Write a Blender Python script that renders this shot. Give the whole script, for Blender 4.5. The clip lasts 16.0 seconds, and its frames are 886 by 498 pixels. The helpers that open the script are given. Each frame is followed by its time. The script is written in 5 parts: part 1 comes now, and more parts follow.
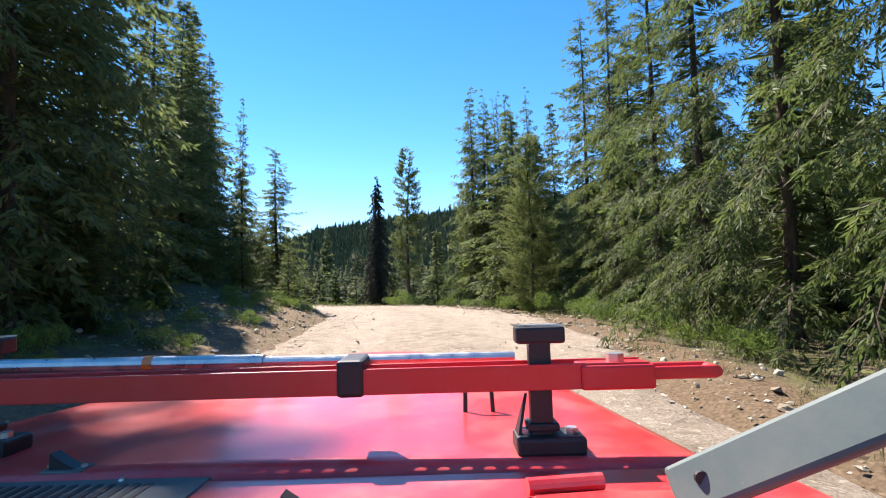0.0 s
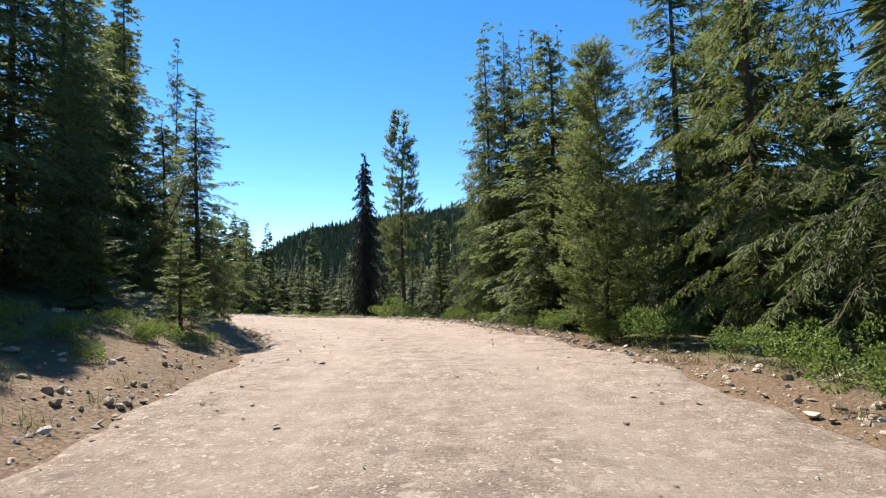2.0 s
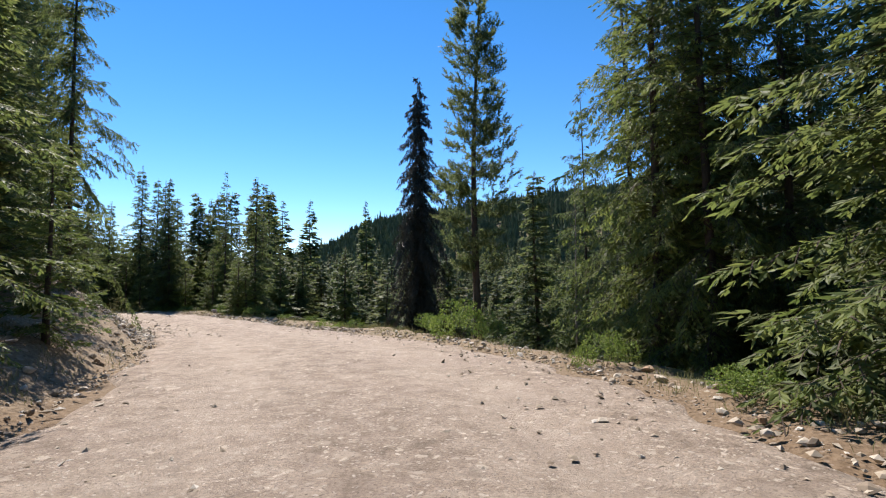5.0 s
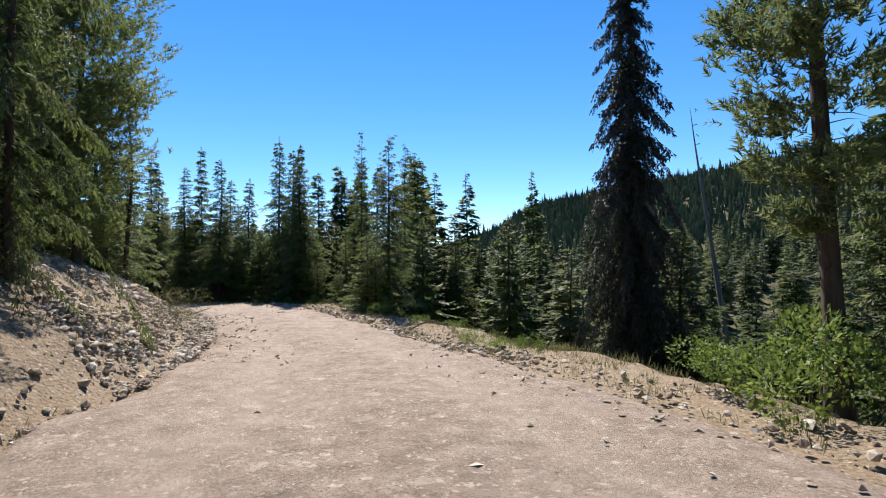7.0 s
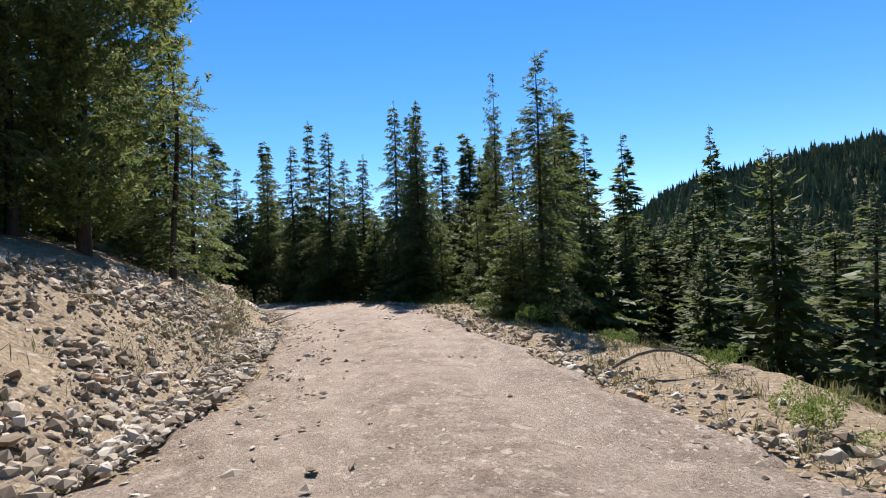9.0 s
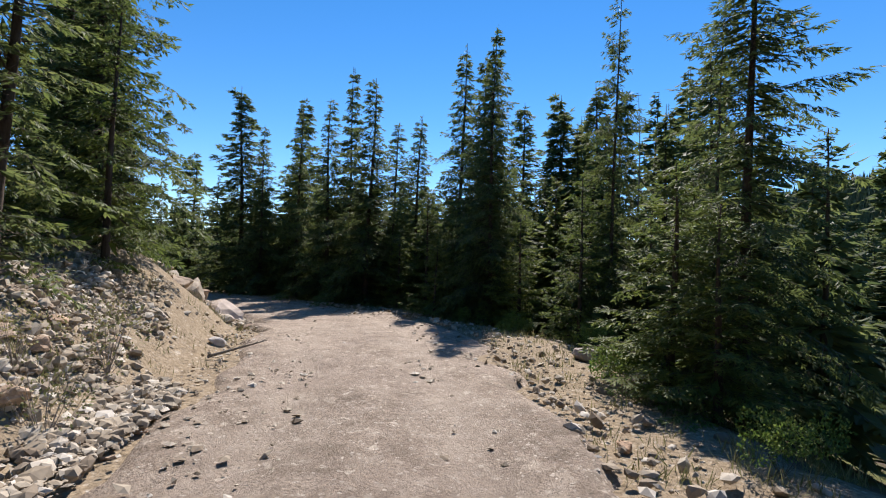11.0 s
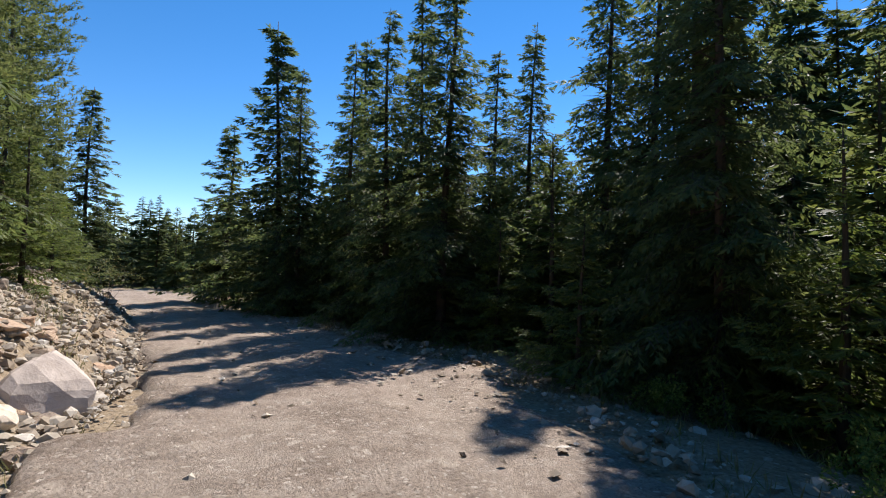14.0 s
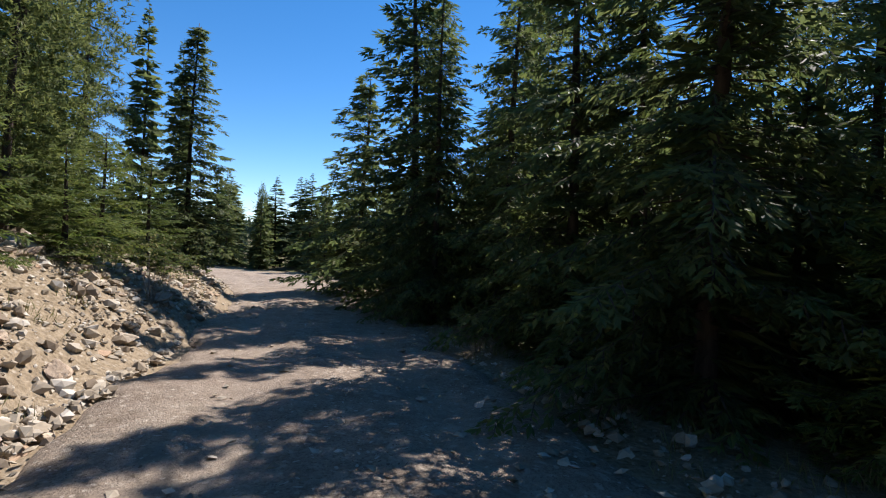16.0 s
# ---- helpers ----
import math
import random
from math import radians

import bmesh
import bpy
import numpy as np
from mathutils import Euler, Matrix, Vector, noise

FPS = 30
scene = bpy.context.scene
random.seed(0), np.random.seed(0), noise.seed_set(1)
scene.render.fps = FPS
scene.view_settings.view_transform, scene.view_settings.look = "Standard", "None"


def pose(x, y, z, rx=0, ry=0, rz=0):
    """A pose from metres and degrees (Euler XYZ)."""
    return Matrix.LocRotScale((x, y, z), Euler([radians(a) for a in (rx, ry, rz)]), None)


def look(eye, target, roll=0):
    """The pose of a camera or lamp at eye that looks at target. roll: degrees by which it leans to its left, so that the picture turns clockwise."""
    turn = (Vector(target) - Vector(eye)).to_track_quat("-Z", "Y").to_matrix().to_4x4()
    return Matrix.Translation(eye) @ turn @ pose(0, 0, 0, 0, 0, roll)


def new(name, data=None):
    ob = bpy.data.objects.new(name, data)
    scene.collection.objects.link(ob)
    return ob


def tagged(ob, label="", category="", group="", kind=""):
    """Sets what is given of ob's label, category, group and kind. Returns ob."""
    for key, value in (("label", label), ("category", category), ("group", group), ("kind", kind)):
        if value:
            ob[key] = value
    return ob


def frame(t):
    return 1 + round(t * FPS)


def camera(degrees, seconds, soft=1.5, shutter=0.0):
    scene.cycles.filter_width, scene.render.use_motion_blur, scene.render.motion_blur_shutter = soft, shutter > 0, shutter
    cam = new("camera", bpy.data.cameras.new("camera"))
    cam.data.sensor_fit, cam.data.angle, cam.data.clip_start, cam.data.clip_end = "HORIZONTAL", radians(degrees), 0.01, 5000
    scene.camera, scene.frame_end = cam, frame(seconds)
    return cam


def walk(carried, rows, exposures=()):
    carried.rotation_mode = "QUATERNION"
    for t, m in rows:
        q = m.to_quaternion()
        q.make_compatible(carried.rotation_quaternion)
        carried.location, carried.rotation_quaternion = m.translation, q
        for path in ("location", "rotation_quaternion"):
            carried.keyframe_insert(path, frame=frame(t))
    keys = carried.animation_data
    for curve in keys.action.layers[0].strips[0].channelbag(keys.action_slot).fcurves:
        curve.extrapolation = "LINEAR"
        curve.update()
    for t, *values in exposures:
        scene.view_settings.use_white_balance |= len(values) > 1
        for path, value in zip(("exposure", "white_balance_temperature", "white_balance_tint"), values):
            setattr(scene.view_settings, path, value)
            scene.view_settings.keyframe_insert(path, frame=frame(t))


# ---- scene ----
cam = camera(80.87, 16.0, soft=1.15)
PATH = [
    (0, look((0.000, -0.000, 1.750), (-0.000, 9.977, 2.425), -1.58)),
    (0.5, look((-0.082, 2.876, 1.797), (-0.160, 12.844, 2.586), -3.21)),
    (1, look((-0.178, 5.681, 1.857), (-0.275, 15.645, 2.701), -2.37)),
    (1.5, look((-0.269, 8.433, 1.946), (-0.317, 18.413, 2.585), 0.18)),
    (2, look((-0.310, 11.165, 1.978), (-0.331, 21.141, 2.665), -1.83)),
    (2.5, look((-0.358, 13.875, 1.995), (-0.414, 23.850, 2.698), -0.32)),
    (3, look((-0.416, 16.511, 2.024), (-0.480, 26.490, 2.672), -2.10)),
    (3.2, look((-0.447, 17.556, 2.030), (-0.562, 27.527, 2.790), -1.10)),
    (5.3, look((-1.984, 28.088, 2.009), (-3.701, 37.923, 2.585), -0.16)),
    (5.5, look((-2.250, 29.184, 2.008), (-4.232, 38.969, 2.585), 0.56)),
    (6, look((-3.042, 31.909, 1.999), (-5.794, 41.506, 2.565), -0.07)),
    (6.5, look((-4.005, 34.433, 1.973), (-7.584, 43.762, 2.384), -0.13)),
    (7, look((-5.047, 36.646, 1.912), (-9.405, 45.638, 2.317), -0.94)),
    (7.5, look((-6.160, 38.564, 1.883), (-11.181, 47.207, 2.205), -1.61)),
    (8, look((-7.381, 40.284, 1.823), (-12.944, 48.588, 2.145), -2.38)),
    (8.5, look((-8.664, 41.801, 1.750), (-14.676, 49.785, 2.084), -2.50)),
    (9, look((-9.963, 43.172, 1.707), (-16.402, 50.816, 2.031), -2.48)),
    (9.2, look((-10.472, 43.710, 1.700), (-17.021, 51.254, 2.145), -2.31)),
    (11.3, look((-16.181, 49.699, 1.984), (-23.602, 56.396, 2.241), 2.04)),
    (11.5, look((-16.674, 50.162, 1.965), (-24.159, 56.784, 2.317), 1.42)),
    (12, look((-17.927, 51.331, 1.925), (-25.630, 57.698, 2.259), 2.27)),
    (12.5, look((-19.135, 52.390, 1.861), (-26.987, 58.572, 2.206), 1.67)),
    (13, look((-20.379, 53.391, 1.832), (-28.385, 59.363, 2.313), 1.40)),
    (13.5, look((-21.699, 54.293, 1.809), (-29.970, 59.904, 2.142), 1.75)),
    (14, look((-23.052, 55.088, 1.769), (-31.623, 60.229, 2.086), 1.70)),
    (14.5, look((-24.450, 55.796, 1.742), (-33.308, 60.424, 2.111), 1.45)),
    (15, look((-25.906, 56.439, 1.724), (-35.088, 60.394, 1.942), 2.40)),
    (15.5, look((-27.479, 56.980, 1.730), (-36.973, 60.120, 1.801), 2.06)),
    (16, look((-28.994, 57.394, 1.699), (-38.730, 59.676, 1.648), 2.69)),
]
walk(cam, PATH, exposures=[(0, 1.40, 6600, 15), (1.5, 1.22, 6600, 15), (3, 1.02, 6550, 16), (6, 0.84, 6450, 17), (9, 0.80, 6400, 17), (12, 0.68, 6350, 17), (16, 0.72, 6350, 17)])

# ---- world, sun, exposure ----
SUN_YAW, SUN_UP = 36.0, 51.0   # degrees: left of +y, above the horizon
world = bpy.data.worlds.new("sky")
scene.world = world
world.use_nodes = True
wn = world.node_tree
wn.nodes.clear()
w_out = wn.nodes.new("ShaderNodeOutputWorld")
w_bg = wn.nodes.new("ShaderNodeBackground")
w_sky = wn.nodes.new("ShaderNodeTexSky")
w_sky.sky_type = "NISHITA"
w_sky.sun_disc = False
w_sky.sun_elevation = radians(SUN_UP)
w_sky.sun_rotation = radians(-SUN_YAW)
w_sky.altitude = 2400
w_sky.air_density = 1.0
w_sky.dust_density = 0.0
w_sky.ozone_density = 1.3
w_bg.inputs["Strength"].default_value = 0.110
w_hue = wn.nodes.new("ShaderNodeHueSaturation")
w_hue.inputs["Hue"].default_value = 0.497
w_hue.inputs["Saturation"].default_value = 1.34
wn.links.new(w_sky.outputs[0], w_hue.inputs["Color"])
wn.links.new(w_hue.outputs[0], w_bg.inputs[0])
wn.links.new(w_bg.outputs[0], w_out.inputs[0])

sun_data = bpy.data.lights.new("sun", "SUN")
sun_data.energy, sun_data.angle, sun_data.color = 5.0, radians(0.53), (1.0, 0.95, 0.86)
sun = new("sun", sun_data)
sun_way = Vector((-math.sin(radians(SUN_YAW)) * math.cos(radians(SUN_UP)),
                  math.cos(radians(SUN_YAW)) * math.cos(radians(SUN_UP)), math.sin(radians(SUN_UP))))
sun.matrix_world = look(sun_way * 60, (0, 0, 0))

# ---- helpers ----


def mesh_of(name, verts, faces, mats, smooth=False, face_mats=None):
    me = bpy.data.meshes.new(name)
    me.from_pydata([tuple(v) for v in verts], [], [tuple(f) for f in faces])
    for m in (mats if isinstance(mats, (list, tuple)) else [mats]):
        me.materials.append(m)
    if face_mats is not None:
        me.polygons.foreach_set("material_index", np.asarray(face_mats, dtype=np.int32))
    if smooth:
        me.polygons.foreach_set("use_smooth", np.ones(len(me.polygons), dtype=bool))
    me.update()
    return me


def part(name, data, material, parent, label=""):
    """One mesh object under a thing or a part; data is a bmesh or a mesh."""
    if isinstance(data, bmesh.types.BMesh):
        me = bpy.data.meshes.new(name)
        bmesh.ops.recalc_face_normals(data, faces=data.faces)
        data.to_mesh(me)
        data.free()
        me.materials.append(material)
    else:
        me = data
    ob = new(name, me)
    ob.parent = parent
    if label:
        tagged(ob, label)
    return ob


def thing(name, label, category, group="", at=None):
    ob = new(name)
    ob.empty_display_size = 0.3
    if at is not None:
        ob.matrix_world = at
    return tagged(ob, label, category, group)


class Field:
    """Smooth random heights on a lattice that repeats."""
    def __init__(self, seed, n=64):
        self.g = np.random.default_rng(seed).uniform(-1, 1, (n, n))
        self.n = n

    def __call__(self, x, y):
        x, y = np.asarray(x, float), np.asarray(y, float)
        i, j = np.floor(x).astype(int), np.floor(y).astype(int)
        u, v = x - i, y - j
        u, v = u * u * (3 - 2 * u), v * v * (3 - 2 * v)
        n, g = self.n, self.g
        a, b = g[i % n, j % n], g[(i + 1) % n, j % n]
        c, d = g[i % n, (j + 1) % n], g[(i + 1) % n, (j + 1) % n]
        return (a * (1 - u) + b * u) * (1 - v) + (c * (1 - u) + d * u) * v


F1, F2, F3 = Field(1), Field(2), Field(3)

# ---- materials ----


class Mat:
    """A small node-material builder."""
    def __init__(self, name, rough=0.8, metal=0.0, spec=0.3):
        self.m = bpy.data.materials.new(name)
        self.m.use_nodes = True
        self.t = self.m.node_tree
        self.b = self.t.nodes["Principled BSDF"]
        self.out = self.t.nodes["Material Output"]
        self.b.inputs["Roughness"].default_value = rough
        self.b.inputs["Metallic"].default_value = metal
        self.b.inputs["Specular IOR Level"].default_value = spec
        self.co = self.t.nodes.new("ShaderNodeTexCoord")

    def node(self, kind, **kw):
        n = self.t.nodes.new(kind)
        for k, v in kw.items():
            n.inputs[k].default_value = v
        return n

    def link(self, a, b):
        self.t.links.new(a, b)

    def noise(self, scale, detail=4, rough=0.6, space="Object"):
        n = self.node("ShaderNodeTexNoise", Scale=scale, Detail=detail, Roughness=rough)
        self.link(self.co.outputs[space], n.inputs["Vector"])
        return n.outputs["Fac"]

    def cells(self, scale, space="Object", out="Distance"):
        n = self.node("ShaderNodeTexVoronoi", Scale=scale)
        self.link(self.co.outputs[space], n.inputs["Vector"])
        return n.outputs[out]

    def ramp(self, fac, stops):
        n = self.t.nodes.new("ShaderNodeValToRGB")
        el = n.color_ramp.elements
        while len(el) < len(stops):
            el.new(0.5)
        for e, (p, c) in zip(el, stops):
            e.position, e.color = p, (*c, 1) if len(c) == 3 else c
        self.link(fac, n.inputs[0])
        return n.outputs[0]

    def mix(self, fac, a, b, blend="MIX"):
        n = self.t.nodes.new("ShaderNodeMix")
        n.data_type, n.blend_type = "RGBA", blend
        for v, i in ((fac, 0), (a, 6), (b, 7)):
            if isinstance(v, (int, float)):
                n.inputs[i].default_value = v
            elif isinstance(v, tuple):
                n.inputs[i].default_value = (*v, 1)
            else:
                self.link(v, n.inputs[i])
        return n.outputs[2]

    def color(self, c):
        if isinstance(c, tuple):
            self.b.inputs["Base Color"].default_value = (*c, 1)
        else:
            self.link(c, self.b.inputs["Base Color"])
        return self

    def bump(self, height, strength=0.5, dist=0.02):
        n = self.node("ShaderNodeBump", Strength=strength, Distance=dist)
        self.link(height, n.inputs["Height"])
        self.link(n.outputs[0], self.b.inputs["Normal"])
        return self

    def rough(self, v):
        self.link(v, self.b.inputs["Roughness"])
        return self

    def random(self, island=False):
        n = self.t.nodes.new("ShaderNodeNewGeometry" if island else "ShaderNodeObjectInfo")
        return n.outputs["Random Per Island" if island else "Random"]


def foliage(name, dark, mid, light, glow=0.32):
    """Needles or leaves: varied from tree to tree and from spray to spray, and letting some light through."""
    m = Mat(name, rough=0.55, spec=0.25)
    c = m.ramp(m.random(island=True), [(0.0, dark), (0.55, mid), (1.0, light)])
    tree = m.ramp(m.random(), [(0.0, (0.75, 0.8, 0.75)), (0.5, (1, 1, 1)), (1.0, (1.2, 1.15, 0.9))])
    c = m.mix(1.0, c, tree, "MULTIPLY")
    c = m.mix(m.ramp(m.noise(0.6, 2), [(0.35, (0, 0, 0)), (0.75, (0.5, 0.5, 0.5))]), c, light)
    m.color(c)
    tr = m.t.nodes.new("ShaderNodeBsdfTranslucent")
    m.link(c, tr.inputs["Color"])
    ms = m.t.nodes.new("ShaderNodeMixShader")
    ms.inputs[0].default_value = glow
    m.link(m.b.outputs[0], ms.inputs[1])
    m.link(tr.outputs[0], ms.inputs[2])
    m.link(ms.outputs[0], m.out.inputs[0])
    return m.m


M_FIR = foliage("fir_needles", (0.055, 0.082, 0.032), (0.105, 0.142, 0.052), (0.190, 0.215, 0.075), 0.58)
M_HEM = foliage("hemlock_needles", (0.048, 0.073, 0.026), (0.096, 0.130, 0.042), (0.175, 0.205, 0.065), 0.5)
M_TIP = foliage("new_needles", (0.075, 0.112, 0.034), (0.122, 0.165, 0.047), (0.195, 0.230, 0.070), 0.5)
M_PINE = foliage("pine_needles", (0.072, 0.104, 0.042), (0.130, 0.168, 0.062), (0.210, 0.235, 0.085), 0.55)
M_SHAG = foliage("shaggy_needles", (0.024, 0.026, 0.020), (0.044, 0.045, 0.034), (0.075, 0.074, 0.056), 0.2)
M_YOUNG = foliage("young_needles", (0.065, 0.105, 0.024), (0.125, 0.175, 0.038), (0.205, 0.235, 0.060), 0.45)
M_LEAF = foliage("shrub_leaves", (0.060, 0.110, 0.020), (0.130, 0.210, 0.040), (0.240, 0.300, 0.070), 0.4)
M_GRASS = foliage("grass_blades", (0.090, 0.110, 0.035), (0.170, 0.180, 0.070), (0.300, 0.270, 0.130), 0.3)
# lighter and bluer than near firs: distance haze is put into the colour
M_FARWOOD = foliage("hazy_far_needles", (0.060, 0.086, 0.048), (0.110, 0.140, 0.070), (0.180, 0.200, 0.095), 0.55)


def make_bark(name, a, b):
    m = Mat(name, rough=0.9, spec=0.1)
    n = m.node("ShaderNodeMapping")
    n.inputs["Scale"].default_value = (9, 9, 1.6)
    m.link(m.co.outputs["Object"], n.inputs[0])
    t = m.node("ShaderNodeTexNoise", Scale=1.0, Detail=6.0, Roughness=0.7)
    m.link(n.outputs[0], t.inputs["Vector"])
    m.color(m.ramp(t.outputs["Fac"], [(0.3, a), (0.7, b)]))
    m.bump(t.outputs["Fac"], 0.9, 0.03)
    return m.m


M_BARK = make_bark("fir_bark", (0.035, 0.026, 0.020), (0.120, 0.095, 0.075))
M_DEAD = make_bark("dead_wood", (0.110, 0.095, 0.080), (0.300, 0.275, 0.245))


def make_ground():
    m = Mat("forest_ground", rough=0.95, spec=0.1)
    mid, fine = m.noise(1.6, 5, 0.7), m.noise(14, 6, 0.75)
    moss = m.ramp(mid, [(0.35, (0.060, 0.075, 0.028)), (0.65, (0.150, 0.150, 0.058))])
    duff = m.ramp(fine, [(0.3, (0.070, 0.054, 0.039)), (0.7, (0.165, 0.128, 0.090))])
    floor_c = m.mix(m.ramp(mid, [(0.42, (0, 0, 0)), (0.58, (1, 1, 1))]), duff, moss)
    # gravel and soil beside the road and on the cut bank: small stones with dark joints
    at = m.t.nodes.new("ShaderNodeAttribute")
    at.attribute_name = "gravel"
    grav = m.ramp(m.mix(0.35, at.outputs["Fac"], mid), [(0.36, (0, 0, 0)), (0.50, (1, 1, 1))])
    soil = m.ramp(fine, [(0.28, (0.180, 0.138, 0.088)), (0.50, (0.315, 0.252, 0.168)), (0.74, (0.440, 0.365, 0.258))])
    gap_a, gap_b = m.cells(5.5), m.cells(15.0)
    def tone(scale):
        sep = m.t.nodes.new("ShaderNodeSeparateColor")
        m.link(m.cells(scale, out="Color"), sep.inputs[0])
        return m.ramp(sep.outputs[0], [(0.0, (0.170, 0.130, 0.085)), (0.4, (0.275, 0.220, 0.150)), (0.75, (0.360, 0.300, 0.215)), (1.0, (0.500, 0.440, 0.350))])
    def body(gap):
        return m.ramp(gap, [(0.26, (1, 1, 1)), (0.42, (0, 0, 0))])
    c = m.mix(body(gap_b), soil, tone(15.0))
    gate = m.ramp(m.noise(0.9, 3), [(0.48, (0, 0, 0)), (0.6, (1, 1, 1))])
    c = m.mix(m.mix(1.0, body(gap_a), gate, "MULTIPLY"), c, tone(5.5))
    dry = m.t.nodes.new("ShaderNodeAttribute")
    dry.attribute_name = "pale"
    c = m.mix(dry.outputs["Fac"], m.mix(1.0, c, (0.50, 0.43, 0.40), "MULTIPLY"), c)
    m.color(m.mix(grav, floor_c, c))
    m.bump(m.mix(0.6, fine, m.mix(0.5, gap_a, gap_b)), 1.0, 0.06)
    return m.m


def make_road():
    m = Mat("road_dirt", rough=0.92, spec=0.15)
    uv = m.t.nodes.new("ShaderNodeUVMap")
    big, mid, fine = m.noise(0.35, 4), m.noise(2.4, 5, 0.7), m.noise(26, 6, 0.8)
    dirt = m.ramp(mid, [(0.3, (0.180, 0.140, 0.104)), (0.5, (0.300, 0.240, 0.184)), (0.72, (0.420, 0.350, 0.276))])
    grit = m.ramp(fine, [(0.32, (0.42, 0.40, 0.38)), (0.5, (1, 1, 1)), (0.70, (1.55, 1.48, 1.4))])
    c = m.mix(0.85, dirt, grit, "MULTIPLY")
    warp = m.node("ShaderNodeTexNoise", Scale=3.0, Detail=2.0)
    m.link(m.co.outputs["Object"], warp.inputs["Vector"])
    vec = m.node("ShaderNodeVectorMath")
    vec.operation = "MULTIPLY_ADD"
    vec.inputs[1].default_value = (0.35, 0.35, 0.35)
    m.link(warp.outputs["Color"], vec.inputs[0])
    m.link(m.co.outputs["Object"], vec.inputs[2])
    edge = None
    for scale, gate_at, tone in ((2.6, 0.40, (0.375, 0.312, 0.245)), (7.0, 0.34, (0.45, 0.385, 0.310)), (17.0, 0.33, (0.50, 0.440, 0.365)), (30.0, 0.30, (0.20, 0.165, 0.130))):
        v = m.node("ShaderNodeTexVoronoi", Scale=scale)
        m.link(vec.outputs[0], v.inputs["Vector"])
        sep = m.t.nodes.new("ShaderNodeSeparateColor")
        m.link(v.outputs["Color"], sep.inputs[0])
        pale = m.ramp(v.outputs["Distance"], [(0.26, (1, 1, 1)), (0.36, (0, 0, 0))])
        gate = m.ramp(m.noise(scale * 0.17, 3), [(gate_at, (0, 0, 0)), (gate_at + 0.12, (0.9, 0.9, 0.9))])
        some = m.ramp(sep.outputs[1], [(0.35, (0, 0, 0)), (0.6, (1, 1, 1))])
        mask = m.mix(1.0, m.mix(1.0, pale, gate, "MULTIPLY"), some, "MULTIPLY")
        shade = m.mix(1.0, tone, m.ramp(sep.outputs[0], [(0.0, (0.55, 0.53, 0.51)), (1.0, (1.25, 1.24, 1.22))]), "MULTIPLY")
        c = m.mix(mask, c, shade)
        edge = v.outputs["Distance"] if edge is None else m.mix(0.5, edge, v.outputs["Distance"])
    # packed, paler wheel tracks
    sep = m.t.nodes.new("ShaderNodeSeparateXYZ")
    m.link(uv.outputs[0], sep.inputs[0])
    w = m.ramp(sep.outputs["X"], [(0.12, (0, 0, 0)), (0.28, (0.35, 0.35, 0.35)), (0.40, (0.05, 0.05, 0.05)), (0.5, (0, 0, 0)),
                                  (0.60, (0.05, 0.05, 0.05)), (0.72, (0.35, 0.35, 0.35)), (0.9, (0, 0, 0))])
    c = m.mix(w, c, (0.42, 0.350, 0.275))
    c = m.mix(m.ramp(big, [(0.5, (0, 0, 0)), (0.7, (0.35, 0.35, 0.35))]), c, (0.300, 0.235, 0.185))
    m.color(c)
    m.bump(m.mix(0.45, fine, m.mix(0.5, mid, edge)), 1.0, 0.06)
    return m.m


def make_rock(name, a, b):
    m = Mat(name, rough=0.85, spec=0.2)
    c = m.ramp(m.noise(5, 6, 0.7), [(0.3, a), (0.7, b)])
    v = m.ramp(m.random(), [(0.0, (0.60, 0.57, 0.55)), (0.3, (0.98, 0.78, 0.64)), (0.55, (1.0, 0.95, 0.9)), (0.8, (0.82, 0.82, 0.80)), (1.0, (1.3, 1.28, 1.25))])
    m.color(m.mix(1.0, c, v, "MULTIPLY"))
    m.bump(m.noise(18, 6, 0.7), 0.6, 0.02)
    return m.m


def make_stones(name, stops):
    m = Mat(name, rough=0.88, spec=0.15)
    c = m.ramp(m.random(island=True), stops)
    m.color(m.mix(0.4, c, m.ramp(m.noise(20, 4), [(0.3, (0.4, 0.4, 0.4)), (0.7, (1, 1, 1))]), "MULTIPLY"))
    return m.m


M_GROUND, M_ROAD = make_ground(), make_road()
M_ROCK = make_rock("bank_rock", (0.310, 0.255, 0.195), (0.560, 0.490, 0.395))
M_PALEROCK = make_rock("pale_boulder", (0.400, 0.360, 0.320), (0.600, 0.560, 0.510))
M_STONES = make_stones("loose_stones", [(0.0, (0.20, 0.155, 0.11)), (0.4, (0.36, 0.30, 0.22)), (0.8, (0.48, 0.42, 0.33)), (1.0, (0.60, 0.55, 0.47))])


def paint(name, col, rough=0.35, dirt=0.15, coat=0.4):
    m = Mat(name, rough=rough, spec=0.5)
    n = m.noise(6, 6, 0.7)
    scratch = m.noise(60, 4, 0.8)
    c = m.mix(m.ramp(n, [(0.45, (0, 0, 0)), (0.8, (dirt, dirt, dirt))]), col, (0.42, 0.33, 0.27))
    c = m.mix(m.ramp(scratch, [(0.66, (0, 0, 0)), (0.76, (dirt * 2, dirt * 2, dirt * 2))]), c, (0.62, 0.30, 0.27))
    m.color(c)
    m.rough(m.ramp(n, [(0.3, (rough - 0.06,) * 3), (0.7, (rough + 0.12,) * 3)]))
    m.b.inputs["Coat Weight"].default_value = coat
    m.b.inputs["Coat Roughness"].default_value = 0.15
    m.bump(m.noise(90, 3), 0.04, 0.004)
    return m.m


